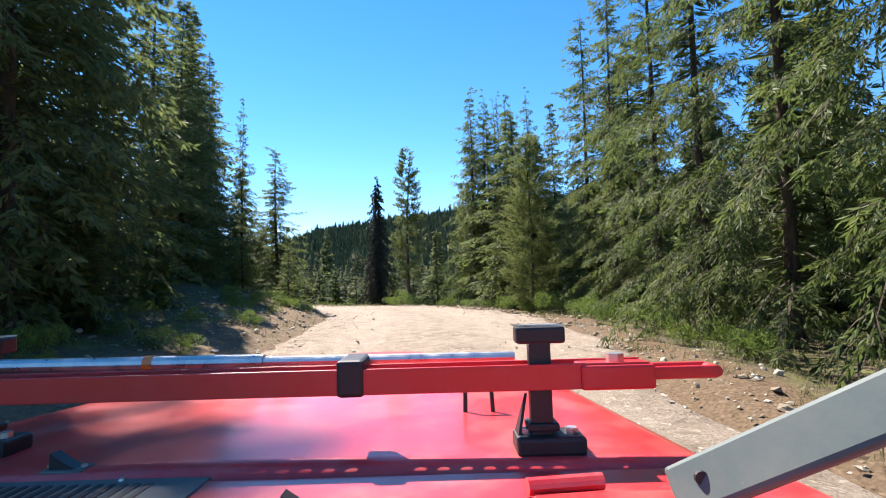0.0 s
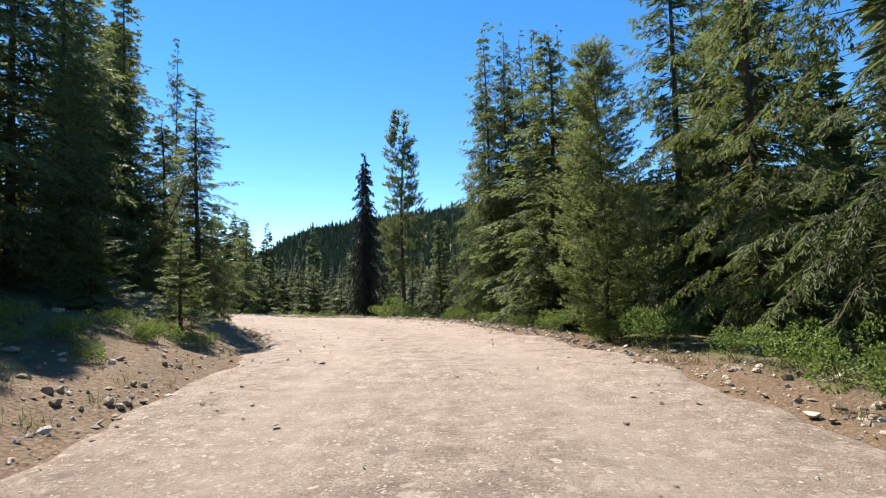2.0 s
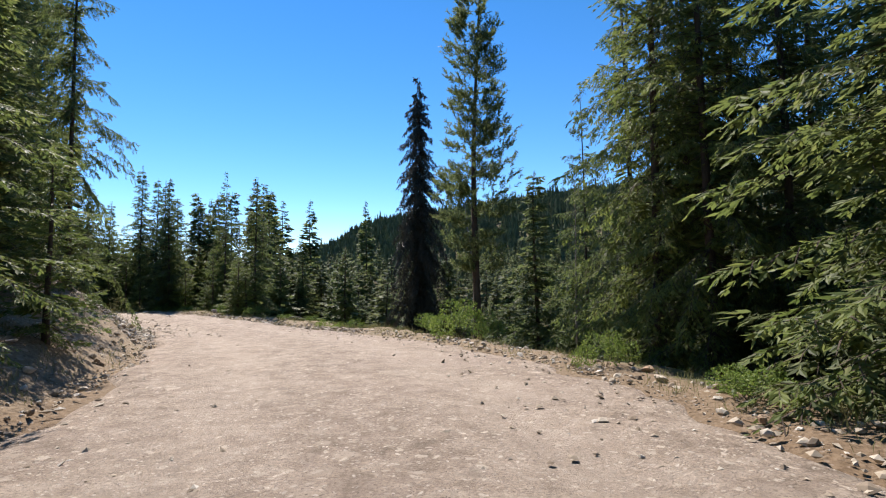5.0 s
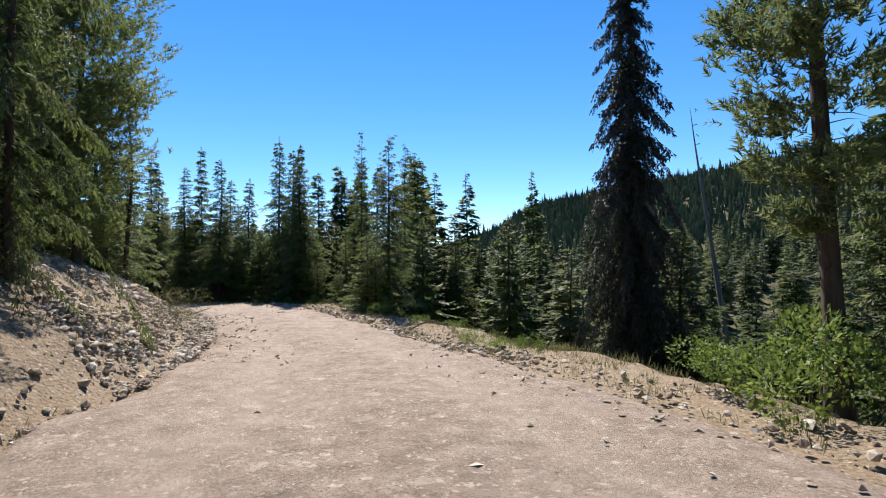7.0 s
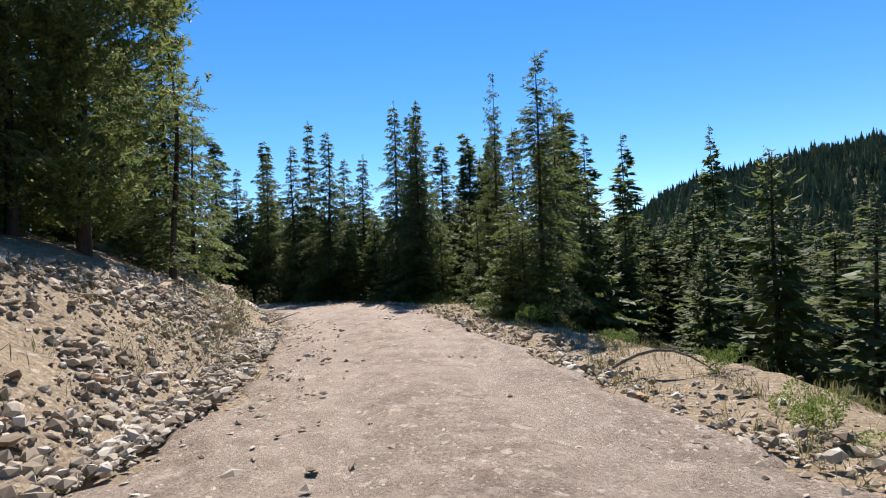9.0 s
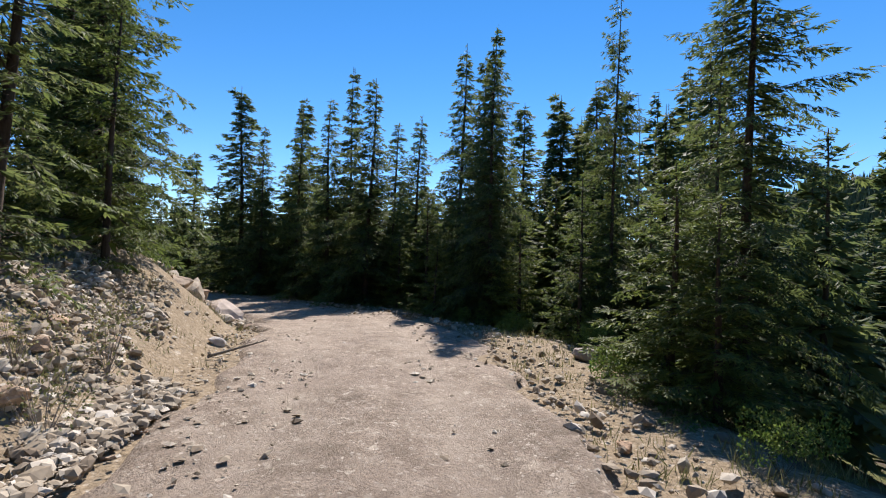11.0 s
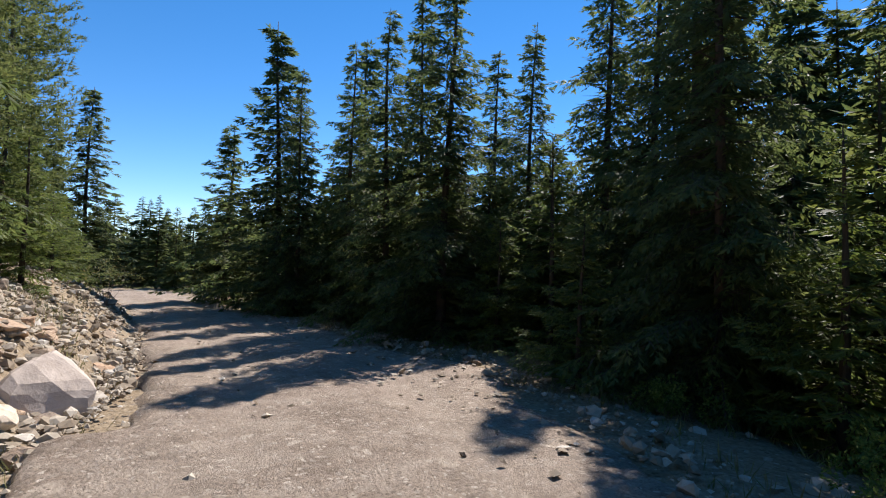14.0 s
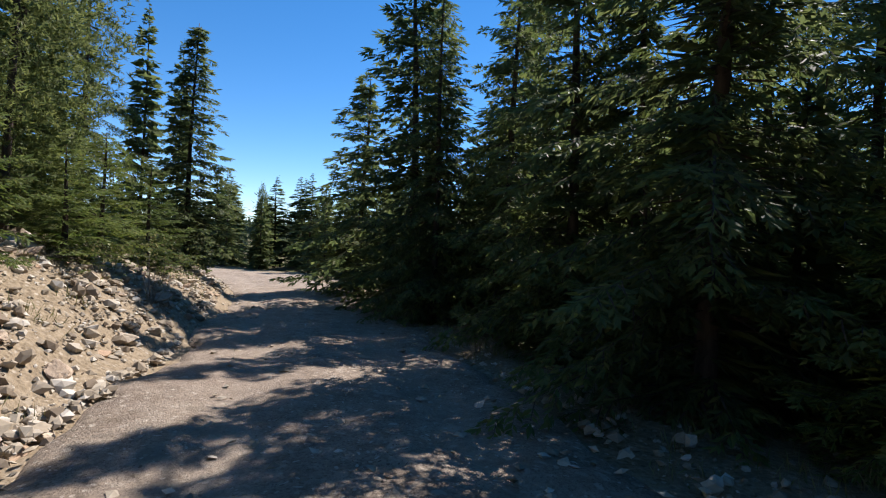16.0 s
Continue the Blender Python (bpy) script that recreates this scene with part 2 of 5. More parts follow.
M_RED = paint("red_paint", (0.66, 0.030, 0.034), 0.38, 0.30, 0.5)
M_JACK = paint("red_jack_paint", (0.55, 0.018, 0.022), 0.4, 0.1, 0.2)
M_BLACK = paint("black_coat_and_hole_shade", (0.014, 0.014, 0.016), 0.5, 0.05, 0.0)
M_GREY = paint("grey_hinge_paint", (0.085, 0.118, 0.112), 0.6, 0.2, 0.0)
M_VENT = paint("grey_vent_plastic", (0.10, 0.11, 0.10), 0.6, 0.3, 0.0)
M_TYRE = paint("tyre_rubber", (0.022, 0.021, 0.020), 0.9, 0.5, 0.0)


def steel():
    m = Mat("worn_steel", rough=0.3, metal=0.9, spec=0.5)
    n = m.noise(20, 5)
    m.color(m.ramp(n, [(0.3, (0.45, 0.44, 0.43)), (0.7, (0.70, 0.69, 0.67))]))
    m.rough(m.ramp(n, [(0.3, (0.22,) * 3), (0.7, (0.5,) * 3)]))
    return m.m


M_STEEL = steel()

# ---- the road's line ----
# left and right edges, from behind the start to the far bend
EDGE_L = [(-4.2, -60), (-4.2, -20), (-4.2, 0), (-4.4, 10), (-4.8, 18), (-5.6, 25), (-7.2, 31), (-10.2, 37), (-13.2, 42), (-16.2, 46),
          (-19.2, 48.8), (-22.6, 51.3), (-26.4, 53.6), (-29.9, 55.1), (-34.2, 55.4), (-38.5, 55.4), (-44, 55.0), (-50, 54.0), (-54.5, 52.0), (-57, 47.5), (-58, 41), (-58, 0)]
EDGE_R = [(3.2, -60), (3.2, -20), (3.2, 0), (3.7, 10), (4.0, 18), (3.2, 25), (1.6, 31), (-0.6, 37), (-4.2, 42.8), (-8.8, 47.0),
          (-12.2, 49.4), (-16.2, 52.2), (-20.4, 55.2), (-24.6, 58.3), (-30, 60.0), (-36, 59.6), (-44, 58.6), (-52, 58.0), (-58.5, 56.2), (-62, 51.5), (-63, 44), (-63, 0)]
ROAD_Z = [-0.1, -0.05, 0.0, 0.18, 0.28, 0.28, 0.25, 0.18, 0.06, -0.02, 0.02, 0.12, 0.16, 0.12, 0.04, -0.04, -0.10, -0.18, -0.24, -0.26, -0.28, -0.3]
BANK_H = [1.0, 1.0, 1.0, 1.1, 1.4, 1.9, 2.2, 2.7, 3.7, 4.3, 4.2, 3.7, 3.1, 2.8, 2.4, 2.0, 1.4, 0.9, 0.5, 0.5, 0.5, 0.5]
BANK_S = [0.25, 0.25, 0.25, 0.30, 0.34, 0.40, 0.50, 0.66, 0.86, 1.0, 1.0, 0.94, 0.94, 1.2, 1.1, 1.0, 0.9, 0.7, 0.5, 0.5, 0.5, 0.5]
DROP = [0.02, 0.02, 0.02, 0.02, 0.03, 0.05, 0.10, 0.22, 0.40, 0.48, 0.48, 0.42, 0.30, 0.20, 0.14, 0.10, 0.05, 0.02, 0.02, 0.02, 0.02, 0.02]


def smooth_line(values, per=12):
    """A curve through the stations, with even steps between them."""
    v = np.asarray(values, float)
    v = v.reshape(len(v), -1)
    ext = np.vstack([2 * v[0] - v[1], v, 2 * v[-1] - v[-2]])
    u = np.linspace(0, 1, per, endpoint=False)[:, None]
    rows = []
    for i in range(1, len(ext) - 2):
        a, b, c, d = ext[i - 1:i + 3]
        rows.append(0.5 * (2 * b + (c - a) * u + (2 * a - 5 * b + 4 * c - d) * u ** 2 + (3 * b - a - 3 * c + d) * u ** 3))
    rows.append(v[-1:])
    return np.vstack(rows)


LN, RN = smooth_line(EDGE_L), smooth_line(EDGE_R)
ZN, BN, SN, DN = (smooth_line(v)[:, 0] for v in (ROAD_Z, BANK_H, BANK_S, DROP))
MID = (LN + RN) / 2
HALF = np.hypot(*(LN - RN).T) / 2
ACROSS = (LN - RN) / (2 * HALF[:, None])      # unit, towards the left

RIDGE_ANG = [-180, -60, -35, -20, -9, -4, 1, 8, 14, 17, 19, 21, 25, 32, 50, 180]
RIDGE_Z = [14, 30, 40, 42, 38, 37, 34, 31, 27, 23, 17, 14, 8, 5, 4, 6]


def ground_info(x, y):
    """Height of the ground, and how far a place lies left (+) or right (-) of the road's edge (0 on the road)."""
    x, y = np.atleast_1d(np.asarray(x, float)), np.atleast_1d(np.asarray(y, float))
    out, off = np.empty(len(x)), np.empty(len(x))
    for a in range(0, len(x), 20000):
        s = slice(a, a + 20000)
        dx, dy = x[s, None] - MID[None, :, 0], y[s, None] - MID[None, :, 1]
        k = np.argmin(dx * dx + dy * dy, axis=1)
        r = np.arange(len(k))
        far = np.sqrt(dx[r, k] ** 2 + dy[r, k] ** 2)
        side = dx[r, k] * ACROSS[k, 0] + dy[r, k] * ACROSS[k, 1]
        e = np.sign(side) * np.maximum(far - HALF[k], 0)
        lump = 0.16 * F1(x[s] * 0.45, y[s] * 0.45) + 0.08 * F2(x[s] * 1.3, y[s] * 1.3) + 0.03 * F3(x[s] * 3.1, y[s] * 3.1)
        h = ZN[k].copy()
        left, right = np.maximum(e, 0), np.maximum(-e, 0)
        h += BN[k] * (1 - np.exp(-SN[k] * left / np.maximum(BN[k], 0.3))) + 0.05 * np.minimum(left, 60)
        h -= DN[k] * np.minimum(np.maximum(right - 1.2, 0), 16) + 0.06 * np.minimum(right, 1.2)
        rr = np.hypot(x[s] + 5, y[s] - 30)
        ang = np.degrees(np.arctan2(-(x[s] + 5), y[s] - 30))
        top = np.interp(ang, RIDGE_ANG, RIDGE_Z)
        u = np.clip((rr - 75) / 165, 0, 1)
        h = h + (top - h) * u * u * (3 - 2 * u) * (rr > 75)
        h -= 0.02 * np.maximum(rr - 260, 0) * (rr < 1500) + 0.02 * 1240 * (rr >= 1500)
        h += lump * np.clip(np.abs(e) / 1.0, 0, 1) * np.where(rr > 90, 6.0, 1.0)
        h -= 0.10 * (np.abs(e) <= 0)
        out[s], off[s] = h, e
    return out, off


def ground_z(x, y):
    return float(ground_info(x, y)[0][0])


def axis(lo, hi, step, far):
    mid = np.arange(lo, hi + step, step)
    grow = [step * 2]
    while sum(grow) < far:
        grow.append(grow[-1] * 1.35)
    tail = np.cumsum(grow)
    return np.concatenate([(lo - tail)[::-1], mid, mid[-1] + tail])


gx, gy = axis(-66, 24, 0.45, 2600), axis(-14, 84, 0.45, 2600)
GX, GY = np.meshgrid(gx, gy, indexing="ij")
GZ, GE = ground_info(GX.ravel(), GY.ravel())
nx, ny = len(gx), len(gy)
idx = np.arange(nx * ny).reshape(nx, ny)
quads = np.stack([idx[:-1, :-1], idx[1:, :-1], idx[1:, 1:], idx[:-1, 1:]], -1).reshape(-1, 4)
ground = new("ground", mesh_of("ground", np.column_stack([GX.ravel(), GY.ravel(), GZ]), quads, M_GROUND, smooth=True))
spread = ground.data.attributes.new("gravel", "FLOAT", "POINT")
spread.data.foreach_set("value", np.exp(-np.maximum(np.abs(GE) - 0.3, 0) / np.where(GE > 0, np.clip(1.2 + (GY.ravel() - 18) * 0.2, 1.2, 4.0), 1.3)).astype(np.float32))
pale = ground.data.attributes.new("pale", "FLOAT", "POINT")
pale.data.foreach_set("value", np.where(GE > 0, np.clip((GY.ravel() - 22) / 30, 0.2, 0.75), np.clip((GY.ravel() - 30) / 25, 0.0, 0.7)).astype(np.float32))
tagged(ground, "brown forest floor of soil, needles and dry grass", "ground", kind="structure")


def build_road():
    lanes = 28
    u = np.linspace(0, 1, lanes + 1)
    rows = []
    for k in range(len(MID)):
        rr = RN[k] + ACROSS[k] * (0.35 * float(F1(k * 0.37, 3.0)) + 0.2 * float(F2(k * 1.1, 9.0)) - 0.2)
        ll = LN[k] + ACROSS[k] * (0.35 * float(F1(k * 0.37, 21.0)) + 0.2 * float(F2(k * 1.1, 31.0)) + 0.2)
        p = rr * (1 - u[:, None]) + ll * u[:, None]
        a = np.abs(u - 0.5) * 2
        z = ZN[k] + 0.05 * (1 - a ** 2) - 0.045 * np.exp(-((a - 0.45) / 0.16) ** 2) - 0.16 * np.clip((a - 0.9) / 0.1, 0, 1) ** 2
        z = z + 0.035 * F1(p[:, 0] * 0.8, p[:, 1] * 0.8) + 0.015 * F2(p[:, 0] * 2.4, p[:, 1] * 2.4)
        rows.append(np.column_stack([p, z]))
    v = np.vstack(rows)
    i = np.arange(len(v)).reshape(len(MID), lanes + 1)
    q = np.stack([i[:-1, :-1], i[:-1, 1:], i[1:, 1:], i[1:, :-1]], -1).reshape(-1, 4)
    me = mesh_of("road", v, q[:, ::-1], M_ROAD, smooth=True)
    lay = me.uv_layers.new(name="across")
    loops = np.empty(len(me.loops), dtype=np.int32)
    me.loops.foreach_get("vertex_index", loops)
    lay.data.foreach_set("uv", np.column_stack([(loops % (lanes + 1)) / lanes, (loops // (lanes + 1)) * 0.1]).astype(np.float32).ravel())
    return tagged(new("road", me), "pale dusty dirt road with stones and wheel tracks", "road", kind="structure")


road = build_road()

# ---- trees ----


def unit(v):
    return v / np.maximum(np.linalg.norm(v, axis=-1, keepdims=True), 1e-9)


def trunk_mesh(name, H, r0, seed, mat, stubs=10, bend=0.12, stub_len=0.7):
    """A tapered, slightly bent trunk with dead branch stubs."""
    g = np.random.default_rng(seed)
    n, rings = 8, 12
    vs, fs = [], []
    ph = g.uniform(0, 6.28)
    def axis_at(z):
        return np.array([bend * math.sin(z / H * 4 + ph) * z / H, bend * math.cos(z / H * 3 + ph) * z / H, z])
    for i in range(rings + 1):
        u = i / rings
        z = H * u
        r = r0 * (1 - u) ** 0.9 + 0.006 + (0.5 * r0 * math.exp(-u * 30))
        c = axis_at(z)
        for k in range(n):
            a = 2 * math.pi * k / n
            rr = r * (1 + 0.1 * math.sin(3 * a + ph + u * 5))
            vs.append((c[0] + rr * math.cos(a), c[1] + rr * math.sin(a), z - (0.35 if i == 0 else 0)))
    for i in range(rings):
        for k in range(n):
            a, b = i * n + k, i * n + (k + 1) % n
            fs.append((a, b, b + n, a + n))
    fs.append(tuple(range(rings * n, rings * n + n)))
    for _ in range(stubs):
        z = H * g.uniform(0.06, 0.55)
        a = g.uniform(0, 6.28)
        L = stub_len * g.uniform(0.4, 1.3)
        c = axis_at(z)
        d = np.array([math.cos(a), math.sin(a), g.uniform(-0.4, 0.2)])
        s = np.array([-math.sin(a), math.cos(a), 0])
        w = 0.018
        q = len(vs)
        mid = c + d * L * 0.6 + np.array([0, 0, 0.06 * L])
        tip = c + d * L
        for p, ww in ((c, w), (mid, w * 0.6)):
            vs += [tuple(p + s * ww), tuple(p + np.array([0, 0, ww])), tuple(p - s * ww)]
        vs.append(tuple(tip))
        fs += [(q, q + 1, q + 4, q + 3), (q + 1, q + 2, q + 5, q + 4), (q + 2, q, q + 3, q + 5),
               (q + 3, q + 4, q + 6), (q + 4, q + 5, q + 6), (q + 5, q + 3, q + 6)]
    return mesh_of(name, vs, fs, mat, smooth=True)


def sprays(base, along, side, length, width, lobes):
    """Needle sprays as feathers: each has a pointed middle blade and, with lobes > 0, pairs of side blades."""
    n = len(base)
    up = unit(np.cross(along, side))
    vs, fs, off = [], [], 0
    tip = base + along * length[:, None]
    m = base + along * (length * 0.45)[:, None] - up * (length * 0.05)[:, None]
    w = side * (width * (0.5 if lobes == 0 else 0.22))[:, None]
    v = np.stack([base, m + w, tip, m - w], 1).reshape(-1, 3)
    k = np.arange(n)[:, None] * 4
    vs.append(v)
    fs.append(k + np.array([[0, 1, 2, 3]]))
    off += len(v)
    tris = []
    for j in range(lobes):
        u = 0.15 + 0.65 * j / max(lobes - 1, 1)
        L = width * (1.0 - 0.55 * u)
        p = base + along * (length * u)[:, None]
        for s in (1, -1):
            t = p + side * (s * L)[:, None] + along * (L * 0.75)[:, None] - up * (L * 0.12)[:, None]
            q = p + along * (length * 0.16)[:, None]
            v = np.stack([p, t, q], 1).reshape(-1, 3)
            tris.append(np.arange(n)[:, None] * 3 + off + np.array([[0, 1, 2]]))
            vs.append(v)
            off += len(v)
    return np.vstack(vs), [tuple(f) for f in fs[0]] + [tuple(f) for t in tris for f in t]


def conifer_crown(name, H, R, seed, mat, base=0.06, gap=0.30, per=6, droop=0.35, lift=0.25, step=0.15, spray=0.42,
                  lobes=0, ragged=0.3, power=0.95, hang=0.25, keep=1.0, core=2, tips=None, nod=0.0, scatter=0.3, boughs=True):
    """Whorls of drooping boughs, each set with sprays on both sides."""
    g = np.random.default_rng(seed)
    B, A, S, L, W, T = [], [], [], [], [], []
    cB, cA, cS, cL = [], [], [], []
    wood = []
    z = H * base
    wob = g.uniform(0, 6.28)
    while z < H * 0.985:
        f = (z / H - base) / (1 - base)
        n = max(3, int(round(per * (1 - 0.4 * f))))
        a0 = g.uniform(0, 6.28)
        for i in range(n):
            if g.uniform() > keep:
                continue
            az = a0 + 6.283 * i / n + g.normal(0, 0.25)
            low = min(1.0, 0.55 + 4.5 * f)
            ln = R * max(1 - f, 0.02) ** power * low * (1 + ragged * g.uniform(-1, 0.7)) * (1 + 0.12 * math.sin(az * 2 + wob)) + 0.06
            zz = z + g.normal(0, gap * scatter)
            out = np.array([math.cos(az), math.sin(az), 0.0])
            rise = lift * (0.2 + 1.6 * f) + g.normal(0, 0.07)
            fall = droop * (1 - 0.75 * f) * (1 + 0.3 * g.normal())
            k = max(3, int(ln / step))
            u = (np.arange(k) + 0.6) / k
            u = u[u * ln > min(0.15 * ln, 0.4)]
            if len(u) == 0:
                u = np.array([0.8])
            p = out[None] * (u * ln)[:, None]
            p[:, 2] = zz + ln * (rise * u - fall * u ** 2 + 0.12 * u ** 4)
            slope = rise - 2 * fall * u + 0.48 * u ** 3
            tan = unit(out[None] + np.array([0, 0, 1.0])[None] * slope[:, None])
            side = np.array([-math.sin(az), math.cos(az), 0.0])
            tl = np.minimum(spray * (0.5 + 0.9 * (1 - u)) * min(1, ln / 0.8 + 0.10), spray * 1.25) * g.uniform(0.75, 1.25, len(u))
            for s in (1, -1):
                d = unit(tan * 0.75 + side[None] * s * g.uniform(0.7, 1.1, (len(u), 1)) + np.array([0, 0, -hang]) * g.uniform(0.2, 1.6, (len(u), 1)))
                B.append(p); A.append(d); L.append(tl)
                nrm = unit(np.cross(d, np.array([0, 0, 1.0]) + g.normal(0, 0.35, (len(u), 3))))
                S.append(nrm); W.append(tl * g.uniform(0.42, 0.68, len(u))); T.append(u > 0.78)
            tip = p[-1:]
            w0 = side * min(0.02, 0.012 + 0.006 * ln)
            q = p[len(p) // 2]
            wood.append([np.array([0, 0, zz]) - w0, np.array([0, 0, zz]) + w0, q + w0 * 0.6, p[-1], q - w0 * 0.6])
            B.append(tip); A.append(tan[-1:]); L.append(np.array([min(spray * 0.8, ln * 0.7)])); S.append(side[None]); W.append(np.array([min(spray * 0.32, ln * 0.3)])); T.append(np.array([True]))
            # the shaded inner twigs close to the trunk
            for _ in range(core):
                a2 = az + g.normal(0, 0.6)
                o2 = np.array([math.cos(a2), math.sin(a2), g.uniform(-0.9, -0.1)])
                cB.append([0.08 * o2[0], 0.08 * o2[1], zz + g.uniform(-0.1, 0.2)]); cA.append(unit(o2))
                cS.append(unit(np.cross(o2, g.normal(0, 1, 3)))); cL.append(min(ln * g.uniform(0.4, 0.7), 0.9))
        z += gap * (0.75 + 0.5 * g.uniform()) * (1 - 0.45 * f)
    # leader
    B.append(np.array([[0, 0, H * 0.935]])); A.append(np.array([[0, 0, 1.0]])); L.append(np.array([H * 0.065])); S.append(np.array([[1.0, 0, 0]])); W.append(np.array([0.06])); T.append(np.array([False]))
    v, f = sprays(np.vstack(B), np.vstack(A), np.vstack(S), np.concatenate(L), np.concatenate(W), lobes)
    t = np.concatenate(T).astype(int)
    fm = np.concatenate([t] * (len(f) // len(t)))
    if cB:
        cl = np.array(cL)
        v2, f2 = sprays(np.array(cB), np.array(cA), np.array(cS), cl, cl * 0.36, 0)
        f = f + [tuple(k + len(v) for k in q) for q in f2]
        v = np.vstack([v, v2])
        fm = np.concatenate([fm, np.zeros(len(f2), dtype=int)])
    if boughs:
        v3 = np.array(wood).reshape(-1, 3)
        k = np.arange(len(wood)) * 5 + len(v)
        f = f + [(i, i + 1, i + 2, i + 4) for i in k] + [(i + 4, i + 2, i + 3) for i in k]
        v = np.vstack([v, v3])
        fm = np.concatenate([fm, np.full(2 * len(wood), 2)])
    if nod:
        v[:, 0] += nod * np.maximum(0, (v[:, 2] / H - 0.88) / 0.12) ** 2
    return mesh_of(name, v, f, [mat, tips or mat, M_BARK], face_mats=fm)


def bough_crown(name, H, R, seed, mat, tips, base=0.04, gap=0.42, per=6, droop=0.6, lift=0.25, step=0.14, twig=0.5, needle=0.16, rows=3,
                ragged=0.5, scatter=0.5, keep=0.92, power=0.9, hang=0.5, bare=0.25, core=2, nod=0.0, slim=0.33, flat=0.8):
    """Whorls of drooping boughs; each bough carries side twigs, and each twig small needle shoots on both sides."""
    g = np.random.default_rng(seed)
    P, D, L, U = [], [], [], []
    wood, cB, cA, cL = [], [], [], []
    z, wob = H * base, g.uniform(0, 6.28)
    while z < H * 0.975:
        f = (z / H - base) / (1 - base)
        n = max(3, int(round(per * (1.08 - 0.55 * f))))
        a0 = g.uniform(0, 6.28)
        for i in range(n):
            if g.uniform() > keep:
                continue
            az = a0 + 6.283 * i / n + g.normal(0, 0.3)
            low = min(1.0, 0.6 + 4.0 * f)
            ln = R * max(1 - f, 0.02) ** power * low * (1 + ragged * g.uniform(-1, 0.6)) * (1 + 0.15 * math.sin(az * 2 + wob)) + 0.08
            zz = z + g.normal(0, gap * scatter)
            out, side = np.array([math.cos(az), math.sin(az), 0.0]), np.array([-math.sin(az), math.cos(az), 0.0])
            rise = lift * (0.2 + 1.6 * f) + g.normal(0, 0.08)
            fall = droop * (1 - 0.75 * f) * (1 + 0.3 * g.normal())
            bow = g.normal(0, 0.10)
            k = max(2, int(ln * (1 - bare) / step))
            for s in (1, -1):
                u = bare + (1 - bare) * (np.arange(k) + g.uniform(0.2, 0.9, k)) / k
                p = out[None] * (u * ln)[:, None] + side[None] * (bow * ln * u ** 2)[:, None]
                p[:, 2] = zz + ln * (rise * u - fall * u ** 2 + 0.10 * u ** 4)
                slope = rise - 2 * fall * u + 0.40 * u ** 3
                tan = unit(out[None] + np.array([0, 0, 1.0])[None] * slope[:, None])
                d = unit(tan * 0.8 + side[None] * s * g.uniform(0.5, 1.1, (k, 1)) + np.array([0, 0, -hang]) * g.uniform(0.1, 1.5, (k, 1)))
                P.append(p); D.append(d); U.append(u)
                L.append(np.minimum(twig, 0.10 + ln * 0.42 * (1.08 - u) ** 0.7) * g.uniform(0.6, 1.2, k))
            tip = out * ln + side * bow * ln
            tip[2] = zz + ln * (rise - fall + 0.10)
            end = unit(out + np.array([0, 0, rise - 2 * fall + 0.4]))
            P.append(tip[None] - end[None] * 0.1); D.append(end[None]); L.append(np.array([min(twig, ln * 0.4) * 0.7])); U.append(np.array([1.0]))
            w0, q = side * (0.006 + 0.007 * ln), out * ln * 0.55 + side * bow * ln * 0.3
            q[2] = zz + ln * (rise * 0.55 - fall * 0.3)
            root = np.array([0, 0, zz])
            wood.append([root - w0, root + w0, q + w0 * 0.6, tip, q - w0 * 0.6])
            for _ in range(core):
                a2 = az + g.normal(0, 0.7)
                o2 = np.array([math.cos(a2), math.sin(a2), g.uniform(-0.7, 0.2)])
                cB.append([0.05 * o2[0], 0.05 * o2[1], zz + g.uniform(-0.2, 0.2)]); cA.append(unit(o2)); cL.append(min(ln * g.uniform(0.3, 0.7), 0.55))
        z += gap * (0.7 + 0.6 * g.uniform()) * (1 - 0.25 * f)
    # leader
    P.append(np.array([[0, 0, H * 0.95]])); D.append(np.array([[0, 0, 1.0]])); L.append(np.array([H * 0.05])); U.append(np.array([0.5]))
    P, D, L, U = np.vstack(P), np.vstack(D), np.concatenate(L), np.concatenate(U)
    n = len(P)
    N = unit(np.cross(D, np.array([0, 0, 1.0]) + g.normal(0, 0.4, (n, 3))))
    sag = np.array([0, 0, -1.0])
    B, A, S, T = [], [], [], []
    for r in range(rows):
        v = (r + 0.25) / rows
        for s in (1, -1):
            B.append(P + D * (L * (v + g.uniform(-0.1, 0.1, n)))[:, None] + sag * (L * 0.18 * v * v)[:, None])
            A.append(unit(D * 0.9 + N * (s * g.uniform(0.45, 0.95, (n, 1))) + sag * g.uniform(0.0, 0.45, (n, 1))))
            T.append(needle * g.uniform(0.7, 1.25, n) * np.minimum(1, 0.35 + 1.6 * L / max(twig, 0.1)))
            S.append(unit(np.cross(A[-1], unit(np.cross(D, N)) * flat + g.normal(0, 0.5, (n, 3)))))
    B.append(P + D * (L * 0.72)[:, None] + sag * (L * 0.12)[:, None]); A.append(unit(D + sag * 0.25)); S.append(N); T.append(np.minimum(np.maximum(L * 0.45, needle), needle * 1.5))
    # the twig's own stem keeps the shoots together
    B.append(P); A.append(D); S.append(N); T.append(L * 0.9)
    wide = [slim] * (2 * rows) + [slim * 0.8, 0.035]
    lens = np.concatenate(T)
    width = np.concatenate([t * w for t, w in zip(T, wide)])
    v, f = sprays(np.vstack(B), np.vstack(A), np.vstack(S), lens, width, 0)
    fm = np.concatenate([np.tile((U > 0.72).astype(int), 2 * rows + 1), np.full(n, 2)])
    f = np.array(f)
